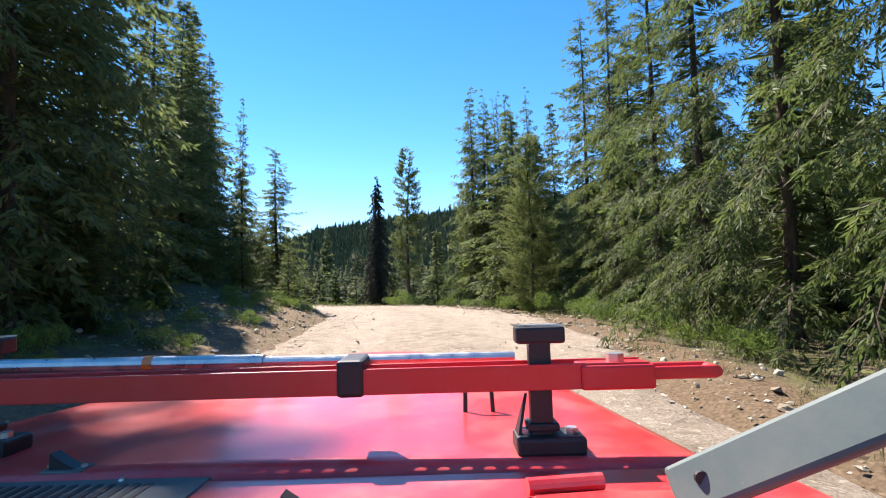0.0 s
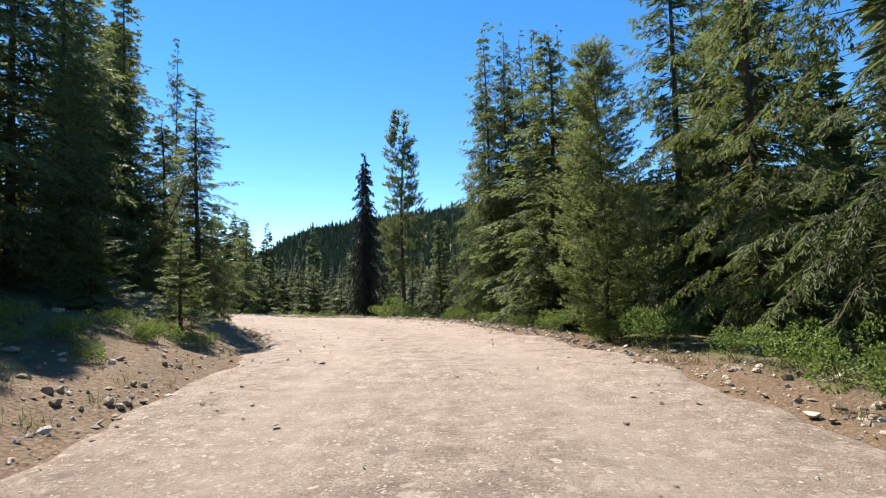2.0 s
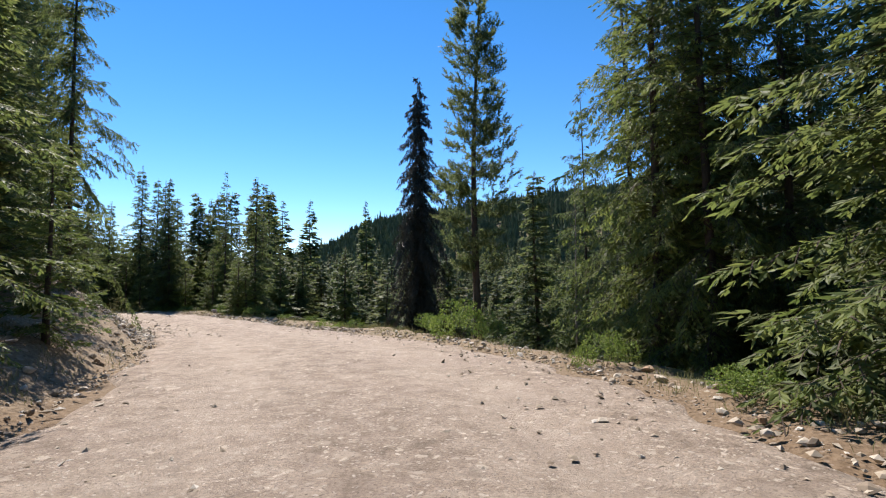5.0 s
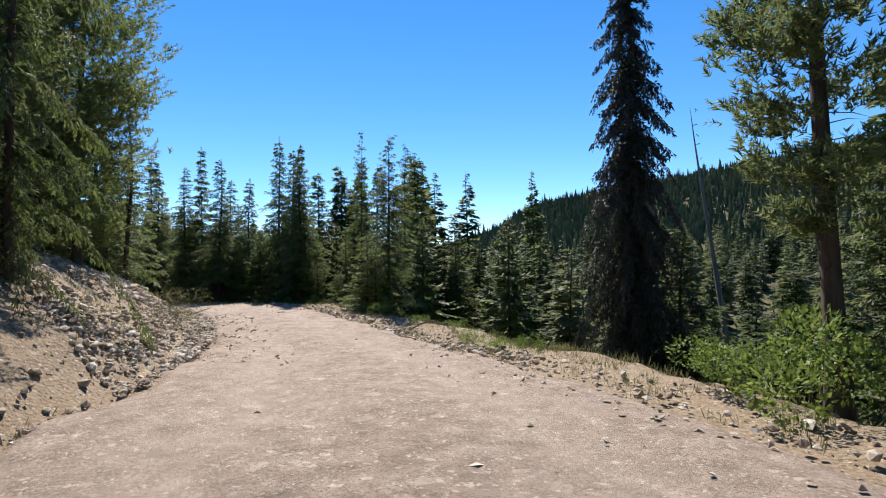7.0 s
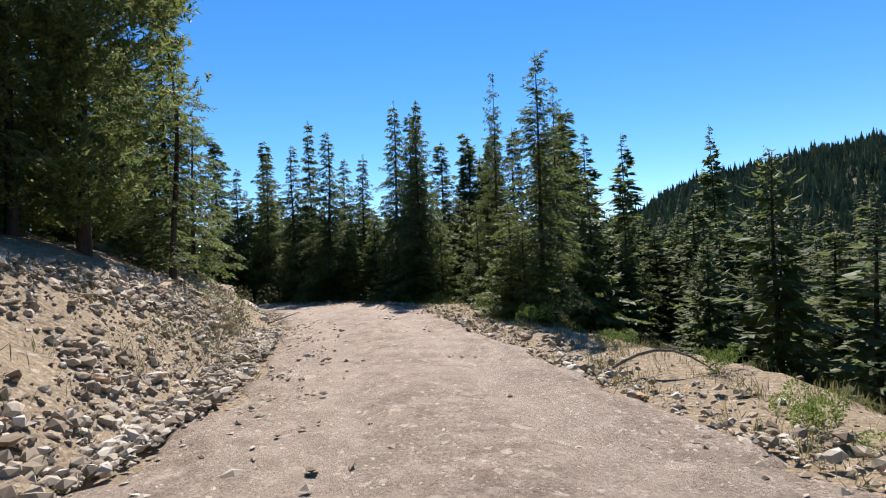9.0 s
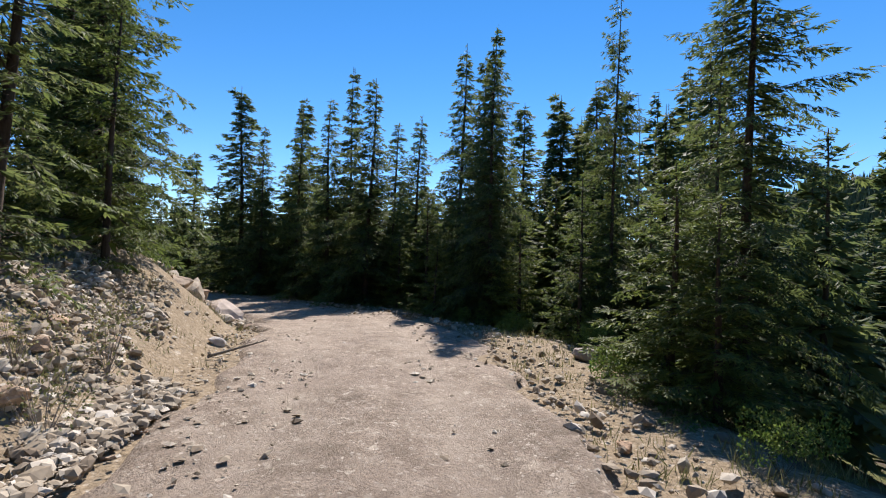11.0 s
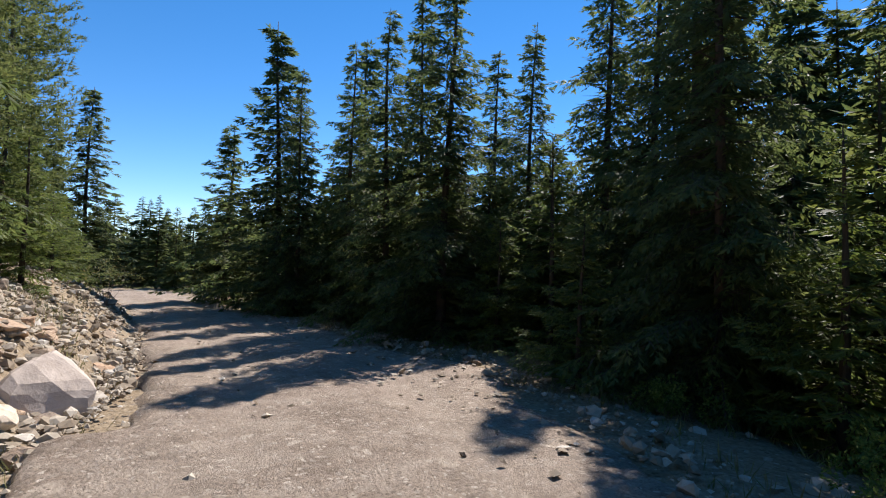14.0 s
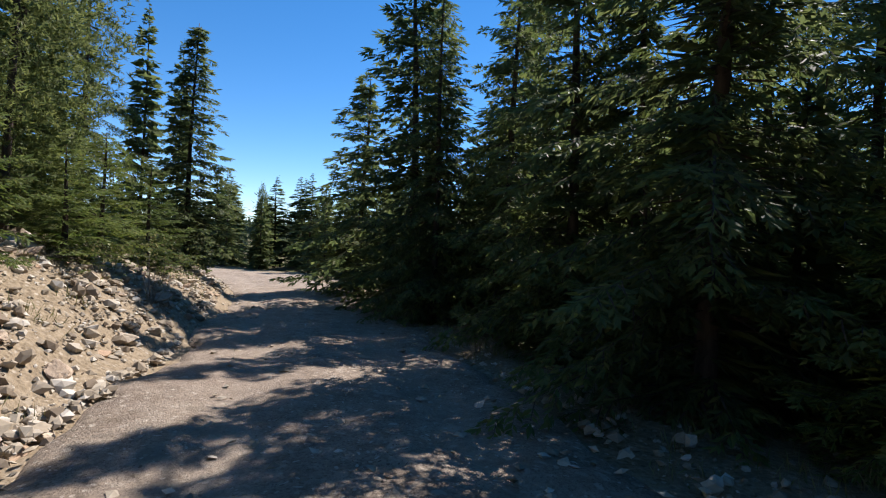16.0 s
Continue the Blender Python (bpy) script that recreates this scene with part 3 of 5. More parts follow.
    if cB:
        cl, ca = np.array(cL), np.array(cA)
        live = g.uniform(0, 1, len(cl)) < 0.55
        v2, f2 = sprays(np.array(cB), ca, unit(np.cross(ca, g.normal(0, 1, ca.shape))), cl, cl * np.where(live, 0.20, 0.05), 0)
        f = np.vstack([f, np.array(f2) + len(v)])
        v, fm = np.vstack([v, v2]), np.concatenate([fm, np.where(live, 0, 2)])
    k = np.arange(len(wood)) * 5 + len(v)
    f = [tuple(q) for q in f.tolist()] + [(i, i + 1, i + 2, i + 4) for i in k] + [(i + 4, i + 2, i + 3) for i in k]
    v = np.vstack([v, np.array(wood).reshape(-1, 3)])
    fm = np.concatenate([fm, np.full(2 * len(wood), 2)])
    if nod:
        v[:, 0] += nod * np.maximum(0, (v[:, 2] / H - 0.88) / 0.12) ** 2
    return mesh_of(name, v, f, [mat, tips or mat, M_BARK], face_mats=fm)


def pine_crown(name, H, R, seed, mat, base=0.08, gap=0.36, per=7, shoots=9, needles=15, keep=0.95, rise=0.45):
    """Upswept limbs that end in brushes of short needles."""
    g = np.random.default_rng(seed)
    P, D = [], []
    z = H * base
    while z < H * 0.985:
        f = (z / H - base) / (1 - base)
        for i in range(max(3, int(per * (1 - 0.3 * f)))):
            if g.uniform() > keep:
                continue
            az = g.uniform(0, 6.28)
            ln = R * (1 - f) ** 0.5 * min(1, 0.45 + 2.4 * f) * g.uniform(0.5, 1.15) + 0.12
            out = np.array([math.cos(az), math.sin(az), 0.0])
            side = np.array([-math.sin(az), math.cos(az), 0.0])
            k = max(4, int(shoots * ln / R) + 3)
            u = g.uniform(0.12, 1.0, k) ** 0.7
            off = g.normal(0, 0.12, (k, 1)) * ln
            p = out[None] * (u * ln)[:, None] + side[None] * off
            p[:, 2] += z + ln * (-0.15 * u + rise * u ** 2) + g.normal(0, 0.06, k) * ln
            d = unit(out[None] * 0.6 + side[None] * (off * 1.5 / ln) + np.array([0, 0, 0.25]) + np.array([0, 0, 0.6]) * u[:, None] + g.normal(0, 0.25, (k, 3)))
            P.append(p); D.append(d)
        z += gap * g.uniform(0.7, 1.3) * (1 - 0.35 * f)
    P, D = np.vstack(P), np.vstack(D)
    n = len(P)
    shoot = g.uniform(0.18, 0.34, n)
    vs = []
    for j in range(needles):
        w = (j + 0.7) / needles
        q = P + D * (shoot * w)[:, None]
        d = unit(D * 0.75 + unit(np.cross(D, g.normal(0, 1, (n, 3)))) * g.uniform(0.6, 1.2, (n, 1)))
        s = unit(np.cross(d, g.normal(0, 1, (n, 3)))) * g.uniform(0.013, 0.022, (n, 1))
        vs.append(np.stack([q - s, q + s, q + d * g.uniform(0.09, 0.16, (n, 1))], 1).reshape(-1, 3))
    v = np.vstack(vs)
    return mesh_of(name, v, np.arange(len(v)).reshape(-1, 3), mat)


def dead_limbs(name, H, R, seed, mat, base=0.35, n=46, up=0.3):
    """Bare grey branches, forked once, on a dead top."""
    g = np.random.default_rng(seed)
    vs, fs = [], []

    def stick(a, b, w):
        d = b - a
        s = unit(np.cross(d, g.normal(0, 1, 3)))
        t = unit(np.cross(d, s))
        q = len(vs)
        for k in range(3):
            c = s * math.cos(2.094 * k) + t * math.sin(2.094 * k)
            vs.append(tuple(a + c * w))
        vs.append(tuple(b))
        fs.extend([(q, q + 1, q + 3), (q + 1, q + 2, q + 3), (q + 2, q, q + 3)])
    for _ in range(n):
        f = g.uniform(0, 1)
        z = H * (base + (1 - base) * f)
        az = g.uniform(0, 6.28)
        ln = R * (1 - 0.75 * f) * g.uniform(0.35, 1.1)
        a = np.array([0, 0, z])
        d = np.array([math.cos(az), math.sin(az), up * g.normal(0.4, 1)])
        b = a + d * ln
        stick(a, b, 0.022)
        for _ in range(3):
            m = a + d * ln * g.uniform(0.35, 0.85)
            stick(m, m + (d + g.normal(0, 0.6, 3)) * ln * 0.35, 0.010)
    return mesh_of(name, vs, fs, mat)


# kinds: (nominal height, nominal radius, trunk meshes, crown meshes)
KIND = {}


def kind(name, H, R, r0, crowns, bark=None, stubs=12, bend=0.12):
    KIND[name] = (H, R, [trunk_mesh(name + "_trunk", H, r0, 40 + i + len(KIND) * 7, bark or M_BARK, stubs, bend) for i in range(len(crowns))], crowns)


kind("fir", 10, 1.5, 0.08, [bough_crown("fir_crown", 10, 1.5, 100 + i, M_FIR, M_FIR, gap=0.255, per=8, droop=0.6, lift=0.15, step=0.20, twig=0.40, needle=0.165, rows=3, ragged=0.6, power=1.0, slim=0.34, bare=0.08, core=2, nod=(0.0, 0.3, 0.0, 0.45, 0.15)[i]) for i in range(5)])
kind("fir_close", 10, 1.6, 0.085, [bough_crown("fir_close_crown", 10, 1.6, 110 + i, M_FIR, M_TIP, base=0.03, gap=0.27, per=8, droop=0.62, lift=0.15, step=0.13, twig=0.40, needle=0.112, rows=4, ragged=0.6, slim=0.34, power=1.05, hang=0.6, bare=0.12, core=3) for i in range(3)], stubs=24)
kind("spire", 10, 1.0, 0.07, [bough_crown("spire_crown", 10, 1.0, 120 + i, M_FIR, M_FIR, gap=0.23, per=7, droop=0.65, lift=0.14, step=0.18, twig=0.34, needle=0.15, rows=3, slim=0.34, ragged=0.6, power=0.95, bare=0.06, core=2, nod=(0.0, 0.25, 0.0, 0.4)[i]) for i in range(4)])
kind("tall", 17, 2.4, 0.12, [bough_crown("tall_crown", 17, 2.4, 140 + i, M_FIR, M_FIR, gap=0.35, per=8, droop=0.58, lift=0.16, step=0.27, twig=0.6, needle=0.20, rows=3, ragged=0.6, bare=0.12, core=3, slim=0.34) for i in range(4)], stubs=24)
kind("near", 16, 2.6, 0.12, [bough_crown("near_crown", 16, 2.6, 160 + i, M_HEM, M_TIP, base=0.035, gap=0.45, per=7, droop=0.75, lift=0.24, step=0.13, twig=0.48, needle=0.13, rows=5, ragged=0.8, scatter=0.9, keep=0.9, hang=0.9, bare=0.32, core=6, slim=0.26) for i in range(3)], stubs=40)
kind("droopy", 16, 2.2, 0.12, [bough_crown("droopy_crown", 16, 2.2, 180 + i, M_HEM, M_TIP, gap=0.42, per=7, droop=0.85, lift=0.30, step=0.16, twig=0.5, needle=0.155, rows=4, ragged=0.7, power=0.85, keep=0.92, hang=0.8, bare=0.15, core=4, scatter=0.8, nod=0.4, slim=0.28) for i in range(2)], stubs=24)
kind("pine", 15, 2.0, 0.075, [pine_crown("pine_crown", 15, 2.0, 200 + i, M_PINE, 0.03, 0.29, 10, 18, 11) for i in range(3)], stubs=26, bend=0.25)
kind("lodgepole", 15, 1.7, 0.15, [pine_crown("lodgepole_crown", 15, 1.7, 210, M_PINE, 0.2, 0.36, 7, 22, 15, 0.95, 0.35)], stubs=30, bend=0.25)
kind("shaggy", 14, 1.7, 0.15, [bough_crown("shaggy_crown", 14, 1.7, 220, M_SHAG, M_SHAG, base=0.04, gap=0.29, per=9, droop=1.45, lift=0.0, step=0.11, twig=0.42, needle=0.14, rows=4, ragged=0.6, scatter=0.8, keep=1.0, power=0.62, hang=1.9, bare=0.05, core=5, slim=0.32)], stubs=24)
kind("young", 4, 1.1, 0.06, [bough_crown("young_crown", 4, 1.1, 240 + i, M_YOUNG, M_TIP, base=0.03, gap=0.22, per=6, droop=0.25, lift=0.30, step=0.11, twig=0.3, needle=0.11, rows=3, slim=0.28, ragged=0.4, bare=0.1, core=1, hang=0.3) for i in range(3)], stubs=0, bend=0.05)
kind("sapling", 4, 1.1, 0.05, [conifer_crown("sapling_crown", 4, 1.1, 250 + i, M_FIR, droop=0.35, lift=0.28, spray=0.31, gap=0.18, step=0.13, per=6, lobes=0, base=0.03, ragged=0.45, core=2) for i in range(3)], stubs=0, bend=0.05)
kind("sparse", 10, 1.2, 0.08, [bough_crown("sparse_crown", 10, 1.2, 260 + i, M_FIR, M_TIP, gap=0.36, per=5, droop=0.6, lift=0.16, step=0.15, twig=0.36, needle=0.14, rows=3, ragged=0.7, keep=0.85, power=0.9, bare=0.15) for i in range(2)], stubs=24, bend=0.3)
kind("dead", 10, 1.2, 0.12, [dead_limbs("dead_limbs", 10, 1.1, 280 + i, M_DEAD, base=0.2) for i in range(2)], bark=M_DEAD, stubs=10, bend=0.35)

kind("snag", 10, 0.5, 0.17, [dead_limbs("snag_limbs", 10, 0.45, 290, M_DEAD, base=0.3, n=16)], bark=M_DEAD, stubs=6, bend=0.15)
kind("backwood", 12, 1.8, 0.12, [conifer_crown("backwood_crown", 12, 1.8, 320 + i, M_FIR, droop=0.5, lift=0.2, spray=0.72, gap=0.40, step=0.36, per=6, ragged=0.5, scatter=0.5, core=0, boughs=False) for i in range(4)], stubs=0)
kind("distant", 8, 1.3, 0.10, [conifer_crown("distant_crown", 8, 1.3, 300 + i, M_FARWOOD, droop=0.5, lift=0.2, spray=0.68, gap=0.54, step=0.40, per=6, ragged=0.5, core=0, boughs=False) for i in range(5)], stubs=0)

NAMES = {"backwood": ("fir_tree", "dark green fir tree deeper in the forest"),
         "distant": ("distant_fir_tree", "distant dark fir tree on the forested slope"),
         "fir": ("fir_tree", "dark green narrow fir tree at the forest edge"),
         "spire": ("spire_fir_tree", "slim dark fir tree with a ragged pointed top"),
         "tall": ("tall_fir_tree", "tall dense dark green fir tree beside the road"),
         "near": ("hemlock_tree", "large hemlock with drooping bright green boughs by the road"),
         "droopy": ("hemlock_tree", "tall hemlock with long drooping separated boughs"),
         "pine": ("pine_tree", "tall pine with tufted grey-green needles and bare lower trunk"),
         "lodgepole": ("pine_tree", "slender lodgepole pine with open tufted crown"),
         "fir_close": ("fir_tree", "dark green narrow fir tree at the road edge"),
         "shaggy": ("old_fir_tree", "old nearly black fir hung with shaggy lichen"),
         "young": ("young_fir_tree", "small yellow-green young fir on the roadside"),
         "sparse": ("thin_fir_tree", "thin half-bare fir with gaps in its crown"),
         "sapling": ("fir_sapling", "small dark green fir sapling in the understorey"),
         "snag": ("dead_tree", "broken grey snag leaning among the firs"),
         "dead": ("dead_tree", "dead grey tree with bare branches")}
tree_rng = np.random.default_rng(11)
WIDER = {"fir": 1.45, "fir_close": 1.3, "spire": 1.4, "tall": 1.1, "droopy": 1.15}


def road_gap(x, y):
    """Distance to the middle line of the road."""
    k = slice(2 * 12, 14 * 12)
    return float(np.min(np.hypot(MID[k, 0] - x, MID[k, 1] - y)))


def plant(what, x, y, top, radius, group="", lean=(0.0, 0.0), sink=0.1):
    """A tree at a place of the plan, with its top at a height above the road's datum."""
    base = ground_z(x, y) - sink
    h = max(top - base, 0.6)
    radius *= WIDER.get(what, 1.0)
    if what in ("fir", "spire") and h < 5.8:
        what, radius = "sapling", min(radius, 0.27 * h)
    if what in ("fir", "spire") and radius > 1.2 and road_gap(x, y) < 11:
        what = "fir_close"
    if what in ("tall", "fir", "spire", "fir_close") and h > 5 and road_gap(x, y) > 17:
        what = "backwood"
    H, R, trunks, crowns = KIND[what]
    i = int(tree_rng.integers(len(crowns)))
    turn = float(tree_rng.uniform(0, 360))
    name, label = NAMES[what]
    m = pose(x, y, base, lean[0], lean[1], 0) @ pose(0, 0, 0, 0, 0, turn) @ Matrix.Diagonal((radius / R, radius / R, h / H, 1))
    ob = thing(name, label, "tree", group or "forest trees", m)
    part("trunk", trunks[i], None, ob)
    part("bare_crown" if what in ("dead", "snag") else "crown", crowns[i], None, ob)
    return ob


# left of the road, at the start
for row in [("tall", -9.2, 5.6, 19, 2.5), ("tall", -9.6, 12.0, 23, 2.9), ("tall", -8.1, 9.6, 23, 2.6), ("tall", -11.2, 16.5, 18, 2.6), ("tall", -12.6, 22.5, 17.5, 2.6),
            ("tall", -13.6, 27.0, 17.5, 2.7), ("fir", -14.6, 37.4, 11.0, 1.7), ("droopy", -10.3, 32.2, 10.6, 2.0),
            ("young", -7.6, 25.5, 3.7, 1.0), ("young", -11.4, 36.2, 5.0, 1.2), ("tall", -17.4, 38.6, 20, 2.5), ("tall", -15.0, 31.0, 19.5, 2.6), ("tall", -17.6, 35.8, 20.5, 2.5)]:
    plant(*row, group="trees left of the road")
# pines and firs over the cut bank
for row in [("pine", -23.6, 46.9, 21.0, 2.9), ("pine", -20.4, 42.4, 18.6, 2.6), ("tall", -23.2, 43.0, 16.5, 2.4), ("tall", -21.0, 39.4, 18.5, 2.5), ("young", -19.6, 42.6, 6.8, 1.6), ("near", -16.1, 41.6, 17.5, 1.75), ("sparse", -24.6, 49.2, 9.2, 1.3),
            ("young", -25.9, 49.3, 5.3, 1.0), ("pine", -23.4, 45.6, 17, 2.4), ("tall", -27.2, 47.4, 14, 2.2), ("fir", -29.8, 51.2, 12.5, 1.5),
            ("young", -27.3, 51.0, 7.2, 1.3), ("fir", -33.2, 50.9, 11.5, 1.9), ("pine", -36.2, 51.7, 12.5, 1.8), ("pine", -38.7, 52.4, 12.0, 1.7),
            ("spire", -45.0, 53.7, 7.7, 0.85), ("near", -44.4, 51.2, 11.5, 1.7), ("near", -41.2, 51.4, 11.5, 1.8), ("young", -40.4, 53.2, 3.6, 1.0), ("young", -42.6, 53.4, 3.4, 1.0), ("young", -38.2, 53.5, 3.0, 0.9), ("spire", -48.4, 51.4, 9.6, 0.7), ("spire", -49.6, 52.2, 8.8, 0.6), ("young", -35.8, 53.3, 4.2, 0.9)]:
    plant(*row, group="trees on the cut bank")
# right of the road, at the start
for row in [("near", 8.3, 3.2, 19, 3.2), ("near", 7.7, 7.4, 20, 3.3), ("near", 7.9, 11.8, 20, 3.3), ("near", 8.4, 16.6, 20, 3.4), ("near", 8.8, 21.2, 20, 3.3),
            ("near", 8.6, 25.8, 19, 2.9), ("droopy", 8.6, 30.6, 18, 2.6), ("pine", 4.6, 27.2, 9.5, 1.9), ("fir", 4.6, 34.4, 13.5, 2.3),
            ("droopy", 2.5, 42.6, 17.8, 2.4), ("droopy", 4.0, 44.5, 17, 2.6), ("dead", 5.0, 48.8, 19.4, 1.8), ("tall", 9.4, 43.2, 17, 2.3), ("near", 7.4, 43.6, 18, 2.8), ("near", 3.6, 41.4, 17, 3.0), ("near", 4.9, 43.2, 17.5, 3.1), ("fir", 6.8, 37.5, 12.5, 2.2)]:
    plant(*row, group="trees right of the road")
# the landmark trees at the bend
for row in [("lodgepole", -3.1, 46.6, 14.2, 1.8), ("shaggy", -6.85, 54.6, 13.5, 1.6), ("near", 2.8, 47.4, 18, 2.8), ("near", 5.4, 41.0, 17, 2.7), ("near", 6.6, 48.5, 18, 3.0), ("dead", 0.8, 48.6, 7.2, 0.5),
            ("spire", -0.6, 52.5, 7.4, 1.2), ("tall", 8.0, 56, 15, 2.6), ("near", 2.3, 57, 13.2, 2.5)]:
    plant(*row, group="trees at the bend")
# understorey left of the road, at the start
for row in [("fir", -7.4, 5.5, 4.0, 1.0), ("fir", -7.9, 11.2, 4.6, 1.1), ("fir", -8.6, 15.6, 4.4, 1.0), ("young", -9.6, 24.8, 4.2, 1.1), ("fir", -7.9, 1.5, 4.0, 1.0)]:
    plant(*row, group="understorey firs")
# a thin fir leaning over the cut bank
plant("sparse", -12.0, 30.4, 8.8, 0.6, "trees left of the road", lean=(0.0, 27.0))
plant("near", -23.2, 62.8, 10.5, 1.5, "firs beside the bend")
plant("near", -20.6, 63.6, 9.6, 1.6, "firs beside the bend")
# a broken leaning snag below the road
plant("snag", -3.6, 60.5, 8.6, 0.5, "trees at the bend", lean=(0.0, -5.0))
# the wall of firs ahead
for row in [("droopy", -18.05, 57.6, 8.4, 1.55), ("fir", -27.2, 62.0, 10.0, 1.15), ("fir", -28.4, 63.2, 10.1, 1.3), ("spire", -29.5, 69.0, 9.2, 1.2), ("spire", -26.2, 67.4, 8.0, 1.2),
            ("fir", -25.5, 77.5, 10.6, 1.5), ("fir", -25.0, 83.5, 11.6, 1.5), ("spire", -20.0, 89.0, 12.2, 1.3), ("spire", -36.5, 62.3, 11.0, 0.8), ("fir", -33.9, 61.6, 9.7, 1.5),
            ("fir", -37.2, 61.6, 9.5, 1.4), ("fir", -39.8, 61.4, 9.4, 1.3), ("fir", -43.2, 59.8, 10.9, 1.8)]:
    plant(*row, group="firs beside the bend")
for row in [("fir", -47.8, 58.7, 7.8, 1.5), ("spire", -41.0, 60.0, 8.5, 1.1), ("fir", -34.7, 65.0, 9.0, 1.4), ("fir", -27.7, 69.2, 10.0, 1.6),
            ("fir", -32.0, 75.0, 10.6, 1.5), ("fir", -33.3, 86.5, 15.2, 1.9), ("fir", -25.8, 74.2, 11.7, 1.7), ("dead", -25.5, 68.6, 9.0, 0.7), ("fir", -28.9, 81.7, 12.6, 1.6),
            ("fir", -22.8, 69.0, 10.0, 1.9), ("young", -28.7, 60.9, 2.6, 0.9), ("young", -23.2, 61.2, 4.4, 1.2), ("young", -31.4, 62.8, 4.6, 1.3), ("fir", -32.4, 65.6, 12.0, 1.6), ("fir", -30.2, 64.6, 10.5, 1.4), ("young", -25.6, 61.6, 3.4, 1.1), ("young", -35.2, 61.6, 3.4, 1.0), ("young", -18.9, 57.0, 3.6, 1.3), ("young", -18.0, 56.4, 2.9, 1.1), ("young", -32.2, 62.0, 3.0, 0.9)]:
    plant(*row, group="firs beside the bend")
# more firs behind, which close the wall
for row in [("fir", -43.3, 63.4, 11.2, 1.6), ("fir", -37.2, 65.6, 9.2, 1.6), ("fir", -31.4, 68.7, 9.7, 1.6),
            ("fir", -30.5, 70.4, 10.3, 1.7), ("fir", -28.8, 69.8, 8.6, 1.5), ("fir", -24.7, 69.6, 8.6, 1.5), ("fir", -28.2, 72.4, 10.8, 1.7)]:
    plant(*row, group="firs beside the bend")
# low firs where the road leaves the view
for row in [("spire", -60.8, 57.6, 5.0, 0.9), ("spire", -66.7, 56.2, 6.0, 0.9), ("spire", -67.4, 57.4, 5.5, 0.9), ("spire", -57.6, 59.6, 4.6, 0.8), ("spire", -64.2, 53.6, 5.2, 0.9),
            ("spire", -65.0, 51.4, 5.0, 1.0), ("spire", -66.0, 48.8, 5.4, 0.9), ("spire", -63.4, 58.8, 5.4, 1.0), ("spire", -70.0, 54.0, 6.4, 1.1), ("spire", -69.0, 51.0, 6.0, 1.1)]:
    plant(*row, group="low firs at the far bend")

# the forest behind, planted by chance with spacing
placed = [(o.matrix_world.translation.x, o.matrix_world.translation.y) for o in scene.objects if o.get("category") == "tree"]


def fill(n, box, tops, kinds, radius, clear_l, clear_r, gap, group, seed, height=None):
    g = np.random.default_rng(seed)
    done = tries = 0
    while done < n and tries < n * 60:
        tries += 1
        x, y = g.uniform(box[0], box[2]), g.uniform(box[1], box[3])
        z, e = ground_info(x, y)
        if -clear_r < e[0] < clear_l or any((x - a) ** 2 + (y - b) ** 2 < gap * gap for a, b in placed):
            continue
        placed.append((x, y))
        top = float(g.uniform(*tops)) if height is None else float(z[0] + g.uniform(*height))
        plant(kinds[int(g.integers(len(kinds)))], x, y, top, float(g.uniform(*radius)), group)
        done += 1


fill(12, (-32, -12, -14, 42), (12, 17), ["tall"], (1.8, 2.4), 6.5, 99, 2.6, "forest left of the road", 21)
fill(24, (9.5, -12, 26, 48), (12, 17), ["tall", "fir", "tall"], (1.9, 2.5), 99, 6.5, 2.7, "forest right of the road", 22)
fill(18, (-48, 34, -22, 51), (9, 13), ["tall", "fir"], (1.5, 2.0), 4.5, 99, 2.6, "forest above the bank", 23)
fill(24, (-46, 62, -16, 82), None, ["fir", "spire", "fir"], (1.1, 1.6), 99, 1.8, 2.1, "forest beside the bend", 24, (6.0, 8.5))
fill(30, (-50, 60.0, -19, 68), None, ["fir", "spire"], (1.0, 1.5), 99, 0.9, 1.4, "firs beside the bend", 29, (3.0, 6.5))
fill(26, (-20, 52, 2, 84), None, ["spire", "fir"], (1.0, 1.5), 99, 4.5, 2.4, "young forest below the road", 25, (4.0, 6.5))
fill(46, (-80, 40, -59, 68), (4.6, 6.6), ["spire", "fir"], (0.8, 1.1), 3.5, 1.2, 1.6, "low firs at the far bend", 26)
fill(22, (6, 50, 34, 86), None, ["tall", "fir"], (1.8, 2.3), 99, 3, 3.0, "forest right of the road", 28, (10, 14))
fill(52, (-82, 62, -44, 92), (7, 10), ["fir", "spire"], (1.1, 1.5), 99, 2.5, 2.4, "forest beside the bend", 27)

fill(36, (-14, 60, 26, 96), None, ["distant"], (0.9, 1.3), 99, 3.0, 2.0, "young forest below the road", 35, (5.0, 8.0))

fill(40, (-50, 64, -16, 84), None, ["backwood"], (1.2, 1.6), 99, 3.0, 1.7, "forest beside the bend", 39, (5.5, 8.0))
fill(26, (-9, 54, 10, 72), None, ["fir"], (1.1, 1.5), 99, 3.5, 1.6, "young forest below the road", 37, (5.0, 7.0))
fill(24, (-54, 2, -18, 48), None, ["backwood"], (1.5, 2.1), 7, 99, 3.2, "forest left of the road", 38, (8, 12))


